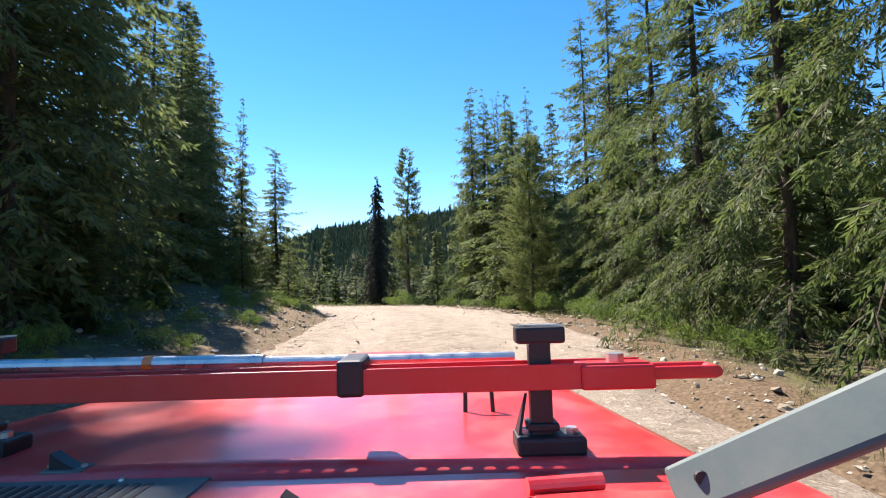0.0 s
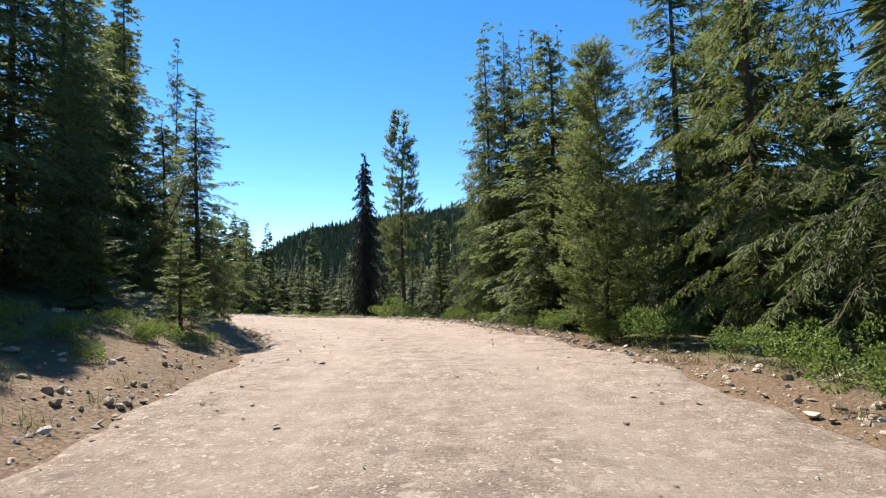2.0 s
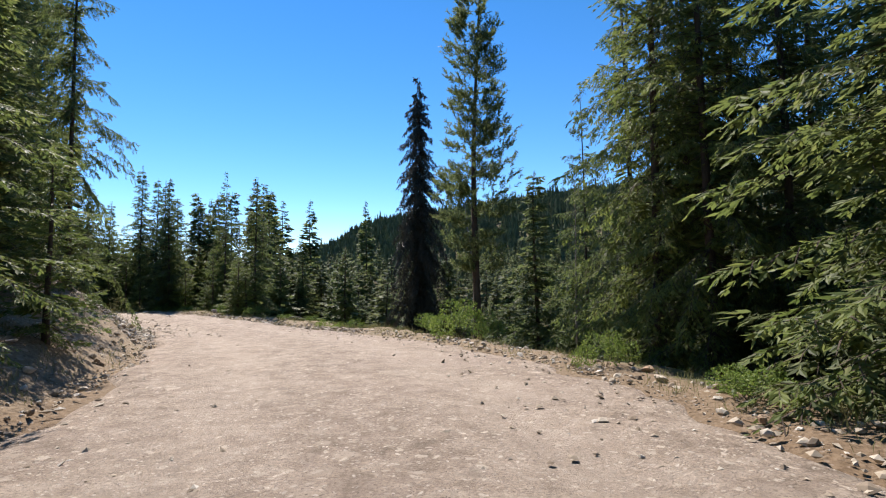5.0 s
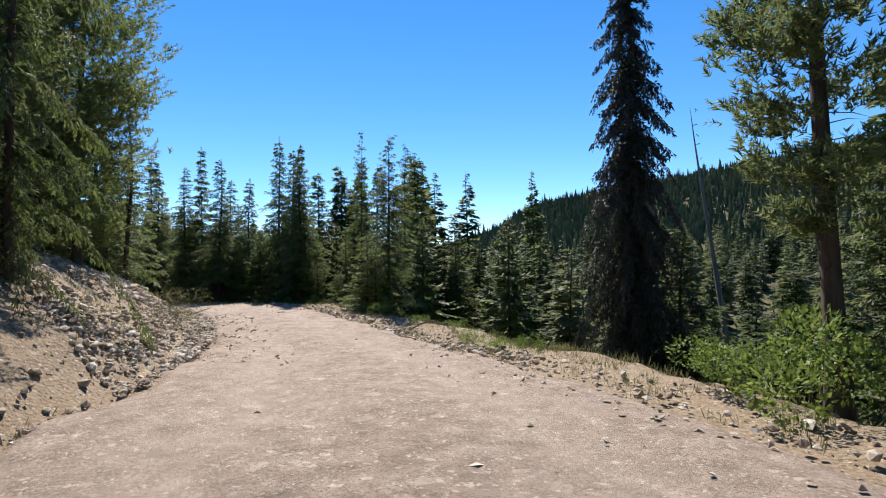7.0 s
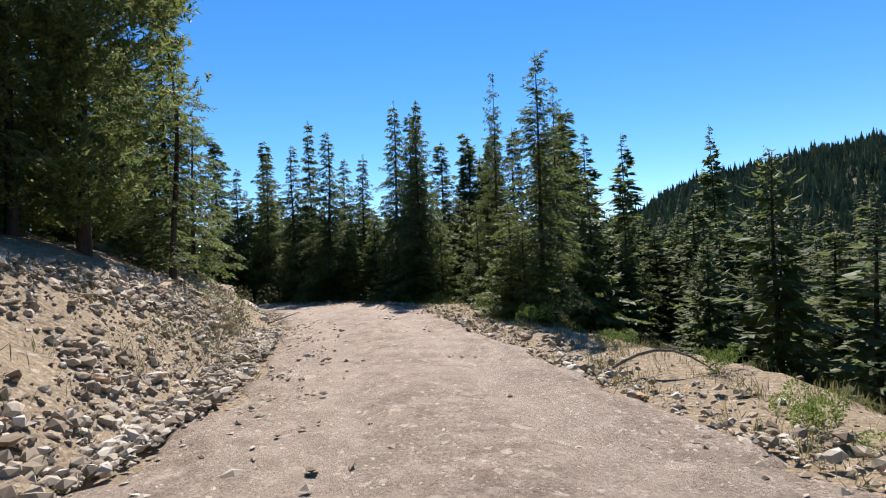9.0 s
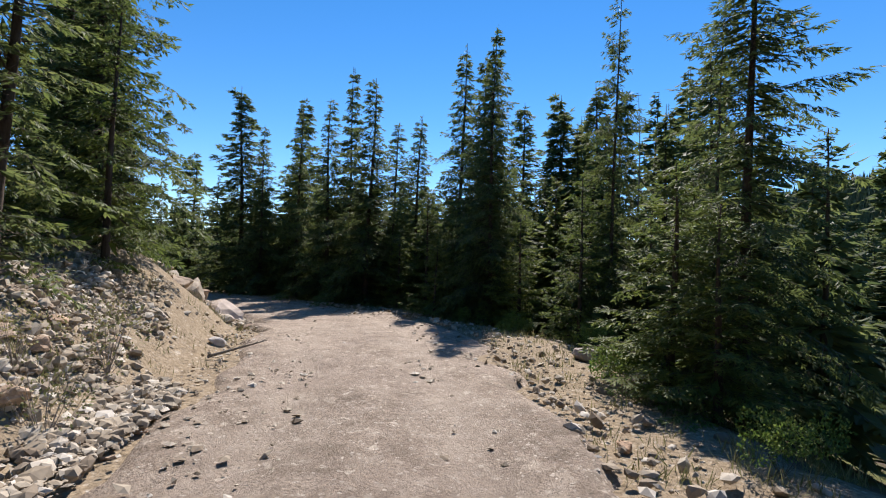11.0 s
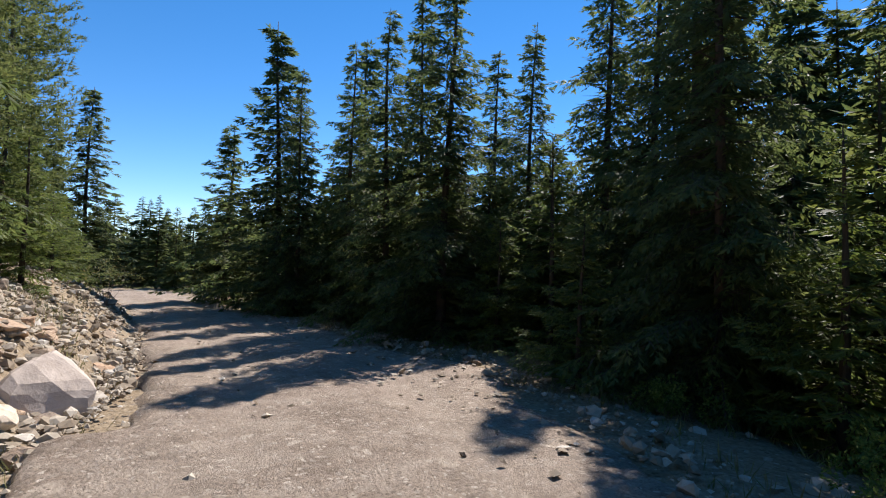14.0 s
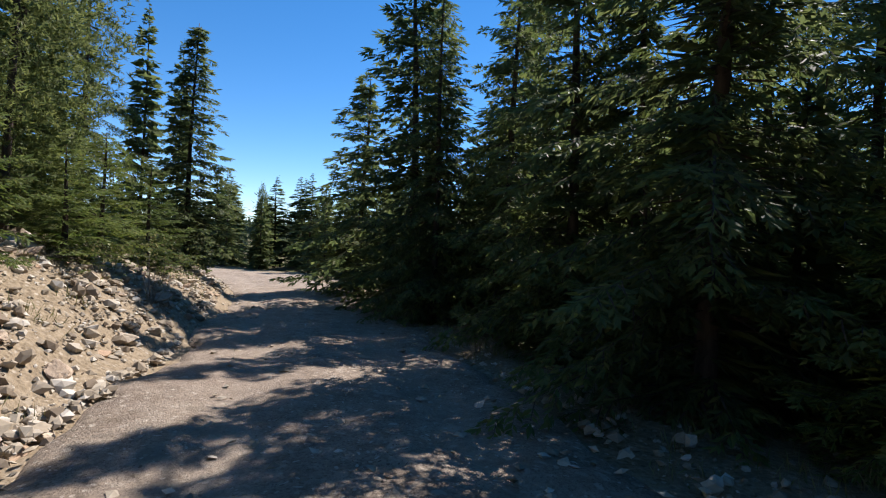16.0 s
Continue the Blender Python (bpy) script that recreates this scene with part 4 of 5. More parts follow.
def ring_of_trees(n, a0, a1, r0, r1, seed, height, joined=""):
    """Firs on the nearer slopes, round the bend of the road: singly, or joined into one mesh."""
    g = np.random.default_rng(seed)
    done, off, vs, fs = 0, 0, [], []
    stock = []
    for c in KIND["distant"][3]:
        v = np.empty(len(c.vertices) * 3)
        c.vertices.foreach_get("co", v)
        stock.append((v.reshape(-1, 3), np.array([tuple(p.vertices) for p in c.polygons])))
    while done < n:
        a, r = math.radians(g.uniform(a0, a1)), math.sqrt(g.uniform(r0 * r0, r1 * r1))
        x, y = -5 - r * math.sin(a), 30 + r * math.cos(a)
        z, e = ground_info(x, y)
        if abs(e[0]) < 5 or (-50 < x < 2 and 50 < y < 84) or (-70 < x < -44 and 40 < y < 66):
            continue
        h = float(g.uniform(*height))
        done += 1
        if not joined:
            plant("distant", x, y, float(z[0]) + h, h * float(g.uniform(0.14, 0.20)), "distant firs")
            continue
        v, f = stock[int(g.integers(len(stock)))]
        k, a = h * float(g.uniform(0.14, 0.20)) / KIND["distant"][1], float(g.uniform(0, 6.28))
        ca, sa = math.cos(a) * k, math.sin(a) * k
        vs.append(np.column_stack([x + ca * v[:, 0] - sa * v[:, 1], y + sa * v[:, 0] + ca * v[:, 1], float(z[0]) - 0.1 + v[:, 2] * h / KIND["distant"][0]]))
        fs.append(f + off)
        off += len(v)
    if joined:
        tagged(new(joined, mesh_of(joined, np.vstack(vs), np.vstack(fs), M_FARWOOD)), "dense young firs on the slope below the road", "forest", kind="stuff")


ring_of_trees(190, -50, 32, 54, 125, 33, (5.5, 9.0))
ring_of_trees(190, -40, 4, 56, 120, 36, (5.5, 9.0), "slope_forest")
ring_of_trees(60, 32, 100, 54, 110, 34, (5.0, 7.5))

def far_forest():
    """Thousands of small distant conifers on the hillside and the land behind, joined into one mesh."""
    g = np.random.default_rng(31)
    n = 38000
    ang = np.radians(g.uniform(-75, 75, n))
    ang[: n // 6] = np.radians(g.uniform(75, 285, n // 6))
    r = np.sqrt(g.uniform(110 ** 2, 272 ** 2, n))
    x, y = -5 - r * np.sin(ang), 30 + r * np.cos(ang)
    z, e = ground_info(x, y)
    ok = np.abs(e) > 6
    near_box = (x > -48) & (x < 2) & (y < 84) & (y > 50)
    ok &= ~near_box
    x, y, z = x[ok], y[ok], z[ok]
    n = len(x)
    h = g.uniform(2.6, 4.6, n)
    h[g.uniform(0, 1, n) < 0.06] *= 1.5
    rad = h * g.uniform(0.17, 0.27, n)
    tiers = 3
    vs, fs, off = [], [], 0
    for k in range(tiers):
        m = 4
        z0, z1 = z + h * (0.02 + 0.24 * k), z + h * (0.48 + 0.26 * k)
        rr = rad * (1 - 0.30 * k)
        ph = g.uniform(0, 6.28, n)
        ring = np.stack([np.stack([x + rr * g.uniform(0.6, 1.25, n) * np.cos(ph + 6.283 * j / m), y + rr * g.uniform(0.6, 1.25, n) * np.sin(ph + 6.283 * j / m),
                                   z0 + h * g.uniform(-0.05, 0.05, n)], 1) for j in range(m)], 1)
        tip = np.stack([x, y, z1], 1)[:, None]
        vs.append(np.concatenate([ring, tip], 1).reshape(-1, 3))
        b = np.arange(n)[:, None] * (m + 1) + off
        for j in range(m):
            fs.append(np.concatenate([b + j, b + (j + 1) % m, b + m], 1))
        off += n * (m + 1)
    me = mesh_of("hillside_forest", np.vstack(vs), np.vstack(fs), M_FARWOOD)
    return tagged(new("hillside_forest", me), "dark conifer forest covering the far hillside", "forest", kind="stuff")


far_forest()

# ---- stones, rocks, shrubs, grass ----


def rock_mesh(name, seed, mat, sub=3, rough=0.35, flat=0.7):
    """A lump cut by a few planes, with chipped edges and an uneven skin."""
    g = np.random.default_rng(seed)
    bm = bmesh.new()
    bmesh.ops.create_icosphere(bm, subdivisions=sub, radius=0.5)
    cuts = unit(g.normal(0, 1, (13, 3)))
    d = g.uniform(0.22, 0.44, 13)
    shift = Vector(g.uniform(-9, 9, 3))
    for v in bm.verts:
        p = np.array(v.co)
        for c, k in zip(cuts, d):
            over = p @ c - k
            if over > 0:
                p = p - c * over * 0.9
        q = Vector(p)
        p = p * (1 + rough * (0.45 * noise.noise(q * 2.6 + shift) + 0.30 * noise.noise(q * 6.5 + shift) + 0.10 * g.normal()))
        p[2] *= flat
        v.co = p
    me = bpy.data.meshes.new(name)
    bm.to_mesh(me)
    bm.free()
    me.materials.append(mat)
    return me


ROCKS = [rock_mesh("rock", 300 + i, M_ROCK) for i in range(9)]
PALE = [rock_mesh("boulder", 320 + i, M_PALEROCK, 3, 0.15, 0.8) for i in range(2)]


def set_rock(mesh, x, y, size, name="rock", label="angular grey-brown rock lying on the cut bank", group="rocks on the cut bank", seat=0.18):
    z = ground_z(x, y)
    g = rock_rng
    ob = new(name, mesh)
    ob.matrix_world = pose(x, y, z + size * seat, g.uniform(-25, 25), g.uniform(-25, 25), g.uniform(0, 360)) @ Matrix.Diagonal((size * g.uniform(0.8, 1.3), size, size * g.uniform(0.6, 1.0), 1))
    return tagged(ob, label, "rock", group)


rock_rng = np.random.default_rng(41)
set_rock(PALE[0], -30.2, 54.35, 1.15, "boulder", "pale whitish boulder at the foot of the bank", "boulders by the road", 0.25)
set_rock(PALE[1], -20.9, 57.9, 0.55, "boulder", "pale flat-sided boulder on the road shoulder", "boulders by the road", 0.25)
set_rock(PALE[0], -26.2, 52.8, 0.40, "boulder", "pale whitish boulder at the foot of the bank", "boulders by the road", 0.25)


def on_side(k, e):
    """A place e metres outside the road's edge at station k: left for e > 0, right for e < 0."""
    i = min(int(k), len(LN) - 2)
    edge = LN if e > 0 else RN
    p = edge[i] + (edge[i + 1] - edge[i]) * (k - i) + (ACROSS[i] + (ACROSS[i + 1] - ACROSS[i]) * (k - i)) * e
    return float(p[0]), float(p[1])


STEP = 12   # stations of the plan per row of the road's table
def strewn(g, lo, hi, far):
    """A place on the cut bank, more likely where rocks lie in heaps."""
    while True:
        k, e = float(g.uniform(lo * STEP, hi * STEP)), 0.2 + float(g.uniform(0, 1) ** 1.1 * far)
        x, y = on_side(k, e)
        heap = float(F2(x * 0.55, y * 0.55)) + 0.5 * float(F3(x * 1.3, y * 1.3))
        if heap + (1.7 if k > 12.5 * STEP else 0.72 if k < 10.95 * STEP else -0.25) > g.uniform(-0.1, 0.9):
            return x, y


# scattered rocks on the soil of the bank, then the talus where the bank is steepest
for n, lo, hi, far, least, most, power in ((120, 8.2, 11.8, 4.4, 0.12, 0.48, 2.2), (185, 12.5, 17.0, 3.8, 0.14, 0.60, 2.4)):
    for _ in range(n):
        x, y = strewn(rock_rng, lo, hi, far)
        set_rock(ROCKS[int(rock_rng.integers(9))], x, y, float(least + (most - least) * rock_rng.uniform() ** power), seat=0.05)
# a ledge of broken rock in the bank
for dx, dy, size in ((0, 0, 1.1), (-0.8, 0.3, 0.9), (-1.5, 0.9, 0.8), (0.6, -0.5, 0.8), (-0.6, -0.7, 0.9), (-1.3, -0.2, 0.7), (0.3, 0.7, 0.6), (-2.0, 0.5, 0.6)):
    set_rock(ROCKS[int(rock_rng.integers(9))], -29.5 + dx, 53.3 + dy, size, seat=0.02, label="broken grey rock ledge in the cut bank")
for _ in range(30):
    k = float(rock_rng.uniform(2 * STEP, 14 * STEP))
    x, y = on_side(k, -rock_rng.uniform(0.1, 2.0))
    set_rock(ROCKS[int(rock_rng.integers(9))], x, y, float(0.10 + 0.25 * rock_rng.uniform() ** 2), label="grey-brown stone on the road shoulder", group="stones on the shoulder")


def stone_sheet(name, n, pick, size, label, seed, flat=0.65, fine=True, power=3.0):
    """Many loose stones, joined."""
    g = np.random.default_rng(seed)
    t = (1 + 5 ** 0.5) / 2
    ico = unit(np.array([(-1, t, 0), (1, t, 0), (-1, -t, 0), (1, -t, 0), (0, -1, t), (0, 1, t), (0, -1, -t), (0, 1, -t), (t, 0, -1), (t, 0, 1), (-t, 0, -1), (-t, 0, 1)], float))
    fc = np.array([(0, 11, 5), (0, 5, 1), (0, 1, 7), (0, 7, 10), (0, 10, 11), (1, 5, 9), (5, 11, 4), (11, 10, 2), (10, 7, 6), (7, 1, 8),
                   (3, 9, 4), (3, 4, 2), (3, 2, 6), (3, 6, 8), (3, 8, 9), (4, 9, 5), (2, 4, 11), (6, 2, 10), (8, 6, 7), (9, 8, 1)])
    if not fine:
        ico = np.array([(1, 0, 0), (0, 1, 0), (-1, 0, 0), (0, -1, 0), (0, 0, 1), (0, 0, -1)], float)
        fc = np.array([(0, 1, 4), (1, 2, 4), (2, 3, 4), (3, 0, 4), (1, 0, 5), (2, 1, 5), (3, 2, 5), (0, 3, 5)])
    m = len(ico)
    xy = np.array([pick(g) for _ in range(n)])
    z, e = ground_info(xy[:, 0], xy[:, 1])
    z = z + np.where(e == 0, 0.11, 0.0)
    s = size[0] + (size[1] - size[0]) * g.uniform(0, 1, n) ** power
    v = ico[None] * g.uniform(0.6, 1.25, (n, m, 1)) * (s[:, None, None] * g.uniform(0.6, 1.2, (n, 1, 3))) * np.array([1, 1, flat])
    turn, tip = g.uniform(0, 6.28, n), g.normal(0, 0.35, n)
    ct, st, cp, sp = np.cos(turn)[:, None], np.sin(turn)[:, None], np.cos(tip)[:, None], np.sin(tip)[:, None]
    X, Y, Z = v[..., 0] * cp + v[..., 2] * sp, v[..., 1], v[..., 2] * cp - v[..., 0] * sp
    v = np.stack([X * ct - Y * st, X * st + Y * ct, Z], -1) + np.column_stack([xy, z + s * np.where(e > 0.3, 0.26, 0.10)])[:, None]
    f = (np.arange(n)[:, None, None] * m + fc[None]).reshape(-1, 3)
    return tagged(new(name, mesh_of(name, v.reshape(-1, 3), f, M_STONES)), label, "stones", kind="stuff")


def pick_left(g):
    u = g.uniform()
    return strewn(g, 8.0, 11.6, 4.6) if u < 0.56 else strewn(g, 3, 12.3, 4.5) if u < 0.66 else strewn(g, 12.5, 17.2, 4.4)


def pick_right(g):
    return on_side(float(g.uniform(2 * STEP, 15 * STEP)), -abs(g.normal(0, 1.3)) - 0.02)


def pick_road(g):
    k = int(g.uniform(2 * STEP, 17 * STEP))
    u = g.uniform(0.03, 0.97)
    if g.uniform() < 0.45:
        u = g.uniform(0.85, 1.0) if g.uniform() < 0.5 else g.uniform(0.0, 0.15)
    p = RN[k] * (1 - u) + LN[k] * u
    return float(p[0] + g.normal(0, 0.3)), float(p[1] + g.normal(0, 0.3))


stone_sheet("bank_stones", 9500, pick_left, (0.030, 0.125), "loose angular stones scattered over the cut bank", 51, power=2.2)
stone_sheet("bank_gravel", 14000, pick_left, (0.012, 0.060), "fine broken gravel on the soil of the cut bank", 55, 0.7, False, 1.6)
stone_sheet("shoulder_stones", 2400, pick_right, (0.02, 0.11), "gravel and small stones along the road shoulder", 52)
def pick_edge(g):
    k = float(g.uniform(2 * STEP, 17 * STEP))
    return on_side(k, g.normal(0.1, 0.55) if g.uniform() < 0.5 else g.normal(-0.2, 0.45))


stone_sheet("edge_stones", 3400, pick_edge, (0.015, 0.085), "gravel and broken stones along the road edges", 54, 0.5, False)
stone_sheet("road_stones", 5600, pick_road, (0.012, 0.085), "small stones lying on the dirt road", 53, 0.42, False)


def shrub_mesh(seed, n, size, leaf, mat, tall=0.8):
    """Leaves set round short stems, in an uneven clump."""
    g = np.random.default_rng(seed)
    lobes = g.normal(0, 0.45, (7, 3)) * size * np.array([1, 1, 0.3])
    lobes[:, 2] = np.abs(lobes[:, 2]) + size * tall * g.uniform(0.3, 0.75, 7)
    c = lobes[g.integers(0, 7, n)]
    p = c + unit(g.normal(0, 1, (n, 3))) * (size * 0.34 * g.uniform(0.4, 1.0, (n, 1)) ** 0.5) * np.array([1, 1, 0.8])
    p[:, 2] = np.maximum(p[:, 2], 0.03)
    d = unit((p - c) + g.normal(0, 0.12, (n, 3)) + np.array([0, 0, 0.06]))
    v, f = sprays(p, d, unit(np.cross(d, g.normal(0, 1, (n, 3)))), leaf * g.uniform(0.6, 1.3, n), leaf * g.uniform(0.45, 0.75, n), 0)
    return mesh_of("foliage", v, f, mat)


def stems_mesh(seed, size, mat, n=16, tall=0.8):
    g = np.random.default_rng(seed)
    vs, fs = [], []
    for _ in range(n):
        a = g.uniform(0, 6.28)
        tip = np.array([math.cos(a) * size * g.uniform(0.1, 0.6), math.sin(a) * size * g.uniform(0.1, 0.6), size * tall * g.uniform(0.4, 0.95)])
        w, q = 0.007, len(vs)
        for k in range(3):
            vs.append((w * math.cos(2.09 * k), w * math.sin(2.09 * k), -0.05))
        vs.append(tuple(tip))
        fs += [(q, q + 1, q + 3), (q + 1, q + 2, q + 3), (q + 2, q, q + 3)]
    return mesh_of("stem", vs, fs, mat)


SHRUBS = [(shrub_mesh(400 + i, 1900, 1.0, 0.064, M_LEAF), stems_mesh(410 + i, 1.0, M_BARK)) for i in range(4)]
WEEDS = [(shrub_mesh(430 + i, 420, 1.0, 0.05, M_GRASS, 1.2), stems_mesh(440 + i, 1.1, M_DEAD, 16, 1.2)) for i in range(2)]


def shrub(x, y, size, weed=False):
    s = (WEEDS if weed else SHRUBS)[int(rock_rng.integers(2 if weed else 4))]
    ob = thing("dry_weed" if weed else "shrub", "dry twiggy weed growing on the rocky bank" if weed else "low bright green leafy shrub at the road edge",
               "plant", "weeds on the bank" if weed else "roadside shrubs",
               pose(x, y, ground_z(x, y) - 0.02, 0, 0, float(rock_rng.uniform(0, 360))) @ Matrix.Diagonal((size, size, size * float(rock_rng.uniform(0.8, 1.2)), 1)))
    part("foliage", s[0], None, ob)
    part("stem", s[1], None, ob)


for x, y, s in [(4.9, 24.0, 1.0), (6.0, 19.6, 1.0), (5.4, 21.6, 0.9), (5.2, 17.6, 0.9), (5.9, 15.5, 0.9), (6.2, 13.0, 0.9), (6.0, 10.4, 0.7), (4.4, 26.4, 0.8), (3.6, 29.2, 0.8),
                (2.8, 32.0, 0.7), (1.6, 34.5, 0.7), (0.2, 38.0, 0.7), (-3.6, 45.2, 1.3), (-4.6, 45.8, 1.0), (-9.6, 48.8, 0.5), (-10.6, 49.6, 0.45), (-8.6, 48.4, 0.4), (-2.4, 44.4, 0.8)]:
    shrub(x, y, s)
for x, y, s in [(-7.6, 22.6, 0.6), (-6.4, 24.2, 0.5), (-6.8, 20.6, 0.5), (-8.6, 28.0, 0.6), (-14.0, 53.0, 0.45), (-16.8, 54.6, 0.5), (-22.0, 59.9, 0.6), (-19.4, 56.6, 0.7),
                (-24.8, 60.4, 0.6), (-27.0, 61.0, 0.6), (-35.5, 52.6, 0.5), (-38.6, 53.4, 0.45), (-42.6, 53.4, 0.5), (-45.0, 53.4, 0.6), (-11.8, 51.4, 0.4)]:
    shrub(x, y, s)
for _ in range(26):
    x, y = on_side(float(rock_rng.uniform(1.8 * STEP, 5 * STEP)), float(rock_rng.uniform(0.9, 3.6)))
    shrub(x, y, float(rock_rng.uniform(0.3, 0.6)))
for _ in range(14):
    x, y = on_side(float(rock_rng.uniform(1.5 * STEP, 6 * STEP)), -float(rock_rng.uniform(1.6, 3.4)))
    shrub(x, y, float(rock_rng.uniform(0.35, 0.7)))
for x, y, s in [(-19.2, 47.6, 0.9), (-20.6, 48.4, 1.0), (-21.8, 49.6, 0.9), (-23.4, 50.4, 1.0), (-18.6, 46.4, 0.6), (-22.6, 49.4, 0.8), (-38.8, 54.6, 1.1)]:
    shrub(x, y, s, True)


def fallen_branch(x, y, length, turn, rise, name="fallen_branch", label="bleached dead branch lying on the stony slope", arch=0.0, r=0.035):
    """A tapered, crooked dead branch with a few side twigs."""
    g = np.random.default_rng(int(abs(x * 100) + abs(y * 10)))
    n, m = 9, 6
    vs, fs = [], []
    line = np.column_stack([np.linspace(0, length, n), np.cumsum(g.normal(0, 0.03, n)), 0.05 + rise * np.linspace(0, 1, n) + arch * np.sin(np.linspace(0, math.pi, n))])
    for i in range(n):
        for k in range(m):
            a = 6.283 * k / m
            w = r * (1 - 0.75 * i / (n - 1))
            vs.append((line[i][0], line[i][1] + w * math.cos(a), line[i][2] + w * math.sin(a)))
    for i in range(n - 1):
        for k in range(m):
            fs.append((i * m + k, i * m + (k + 1) % m, (i + 1) * m + (k + 1) % m, (i + 1) * m + k))
    ob = thing(name, label, "branch", "dead wood", pose(x, y, ground_z(x, y), 0, 0, turn))
    part("stem", mesh_of("stem", vs, fs, M_DEAD, smooth=True), None, ob)
    for i in range(2, n - 1):
        vs, fs, q = [], [], 0
        d = np.array([0.22, g.choice([-1, 1]) * 0.22, 0.10]) * g.uniform(0.5, 1.4)
        for k in range(3):
            vs.append(tuple(line[i] + 0.012 * np.array([0, math.cos(2.09 * k), math.sin(2.09 * k)])))
        vs.append(tuple(line[i] + d))
        fs += [(q, q + 1, q + 3), (q + 1, q + 2, q + 3), (q + 2, q, q + 3)]
        part("twig", mesh_of("twig", vs, fs, M_DEAD), None, ob)


fallen_branch(-13.3, 50.9, 1.9, 18, -0.3, label="long pale dead branch arching over the road shoulder", arch=0.5)
fallen_branch(-25.0, 52.2, 1.0, 60, 0.3)
fallen_branch(3.9, 30.2, 1.6, 110, 0.4)
fallen_branch(6.4, 22.6, 1.8, 80, 0.7)


def grass_sheet():
    g = np.random.default_rng(61)
    B = []
    for _ in range(1300):
        k = int(g.uniform(1.5 * STEP, 16 * STEP))
        left = g.uniform() < 0.3
        x, y = on_side(k, g.uniform(0.2, 5) if left else -g.uniform(0.3, 4.5))
        B.append(np.column_stack([x + g.normal(0, 0.12, 20), y + g.normal(0, 0.12, 20)]))
    xy = np.vstack(B)
    z = ground_info(xy[:, 0], xy[:, 1])[0]
    p = np.column_stack([xy, z - 0.02])
    n = len(p)
    d = unit(np.array([0, 0, 1.0]) + g.normal(0, 0.35, (n, 3)))
    v, f = sprays(p, d, unit(np.cross(d, g.normal(0, 1, (n, 3)))), g.uniform(0.08, 0.28, n), g.uniform(0.006, 0.016, n), 0)
    tagged(new("roadside_grass", mesh_of("roadside_grass", v, f, M_GRASS)), "tufts of dry and green grass along the road", "grass", kind="stuff")


grass_sheet()

# ---- the vehicle that stands at the start of the road ----


def box(bm, lo, hi, bevel=0.0, m=None):
    r = bmesh.ops.create_cube(bm, size=1.0)
    vs = r["verts"]
    for v in vs:
        v.co = Vector([lo[i] + (hi[i] - lo[i]) * (v.co[i] + 0.5) for i in range(3)])
    if bevel:
        es = list({e for v in vs for e in v.link_edges})
        nv = bmesh.ops.bevel(bm, geom=es, offset=bevel, segments=2, affect="EDGES", profile=0.5)
        vs = list({v for f in nv["faces"] for v in f.verts} | {v for v in vs if v.is_valid})
    if m is not None:
        bmesh.ops.transform(bm, matrix=m, verts=[v for v in vs if v.is_valid])
    return bm


def rod(bm, a, b, r0, r1=None, n=12):
    a, b = Vector(a), Vector(b)
    d = b - a
    m = Matrix.Translation((a + b) / 2) @ d.to_track_quat("Z", "Y").to_matrix().to_4x4()
    bmesh.ops.create_cone(bm, cap_ends=True, segments=n, radius1=r0, radius2=r0 if r1 is None else r1, depth=d.length, matrix=m)
    return bm


def panel(bm, outline, z0, z1):
    """A slab over a plan outline; z0 and z1 give bottom and top at each corner."""
    lo = [bm.verts.new((x, y, z)) for (x, y), z in zip(outline, z0)]
    hi = [bm.verts.new((x, y, z)) for (x, y), z in zip(outline, z1)]
    n = len(outline)
    bm.faces.new(hi)
    bm.faces.new(lo[::-1])
    for i in range(n):
        bm.faces.new((lo[i], lo[(i + 1) % n], hi[(i + 1) % n], hi[i]))
    return bm


HOOD = 1.3975
car = thing("off_road_vehicle", "red off-road vehicle with a dusty flat hood on the road", "vehicle")


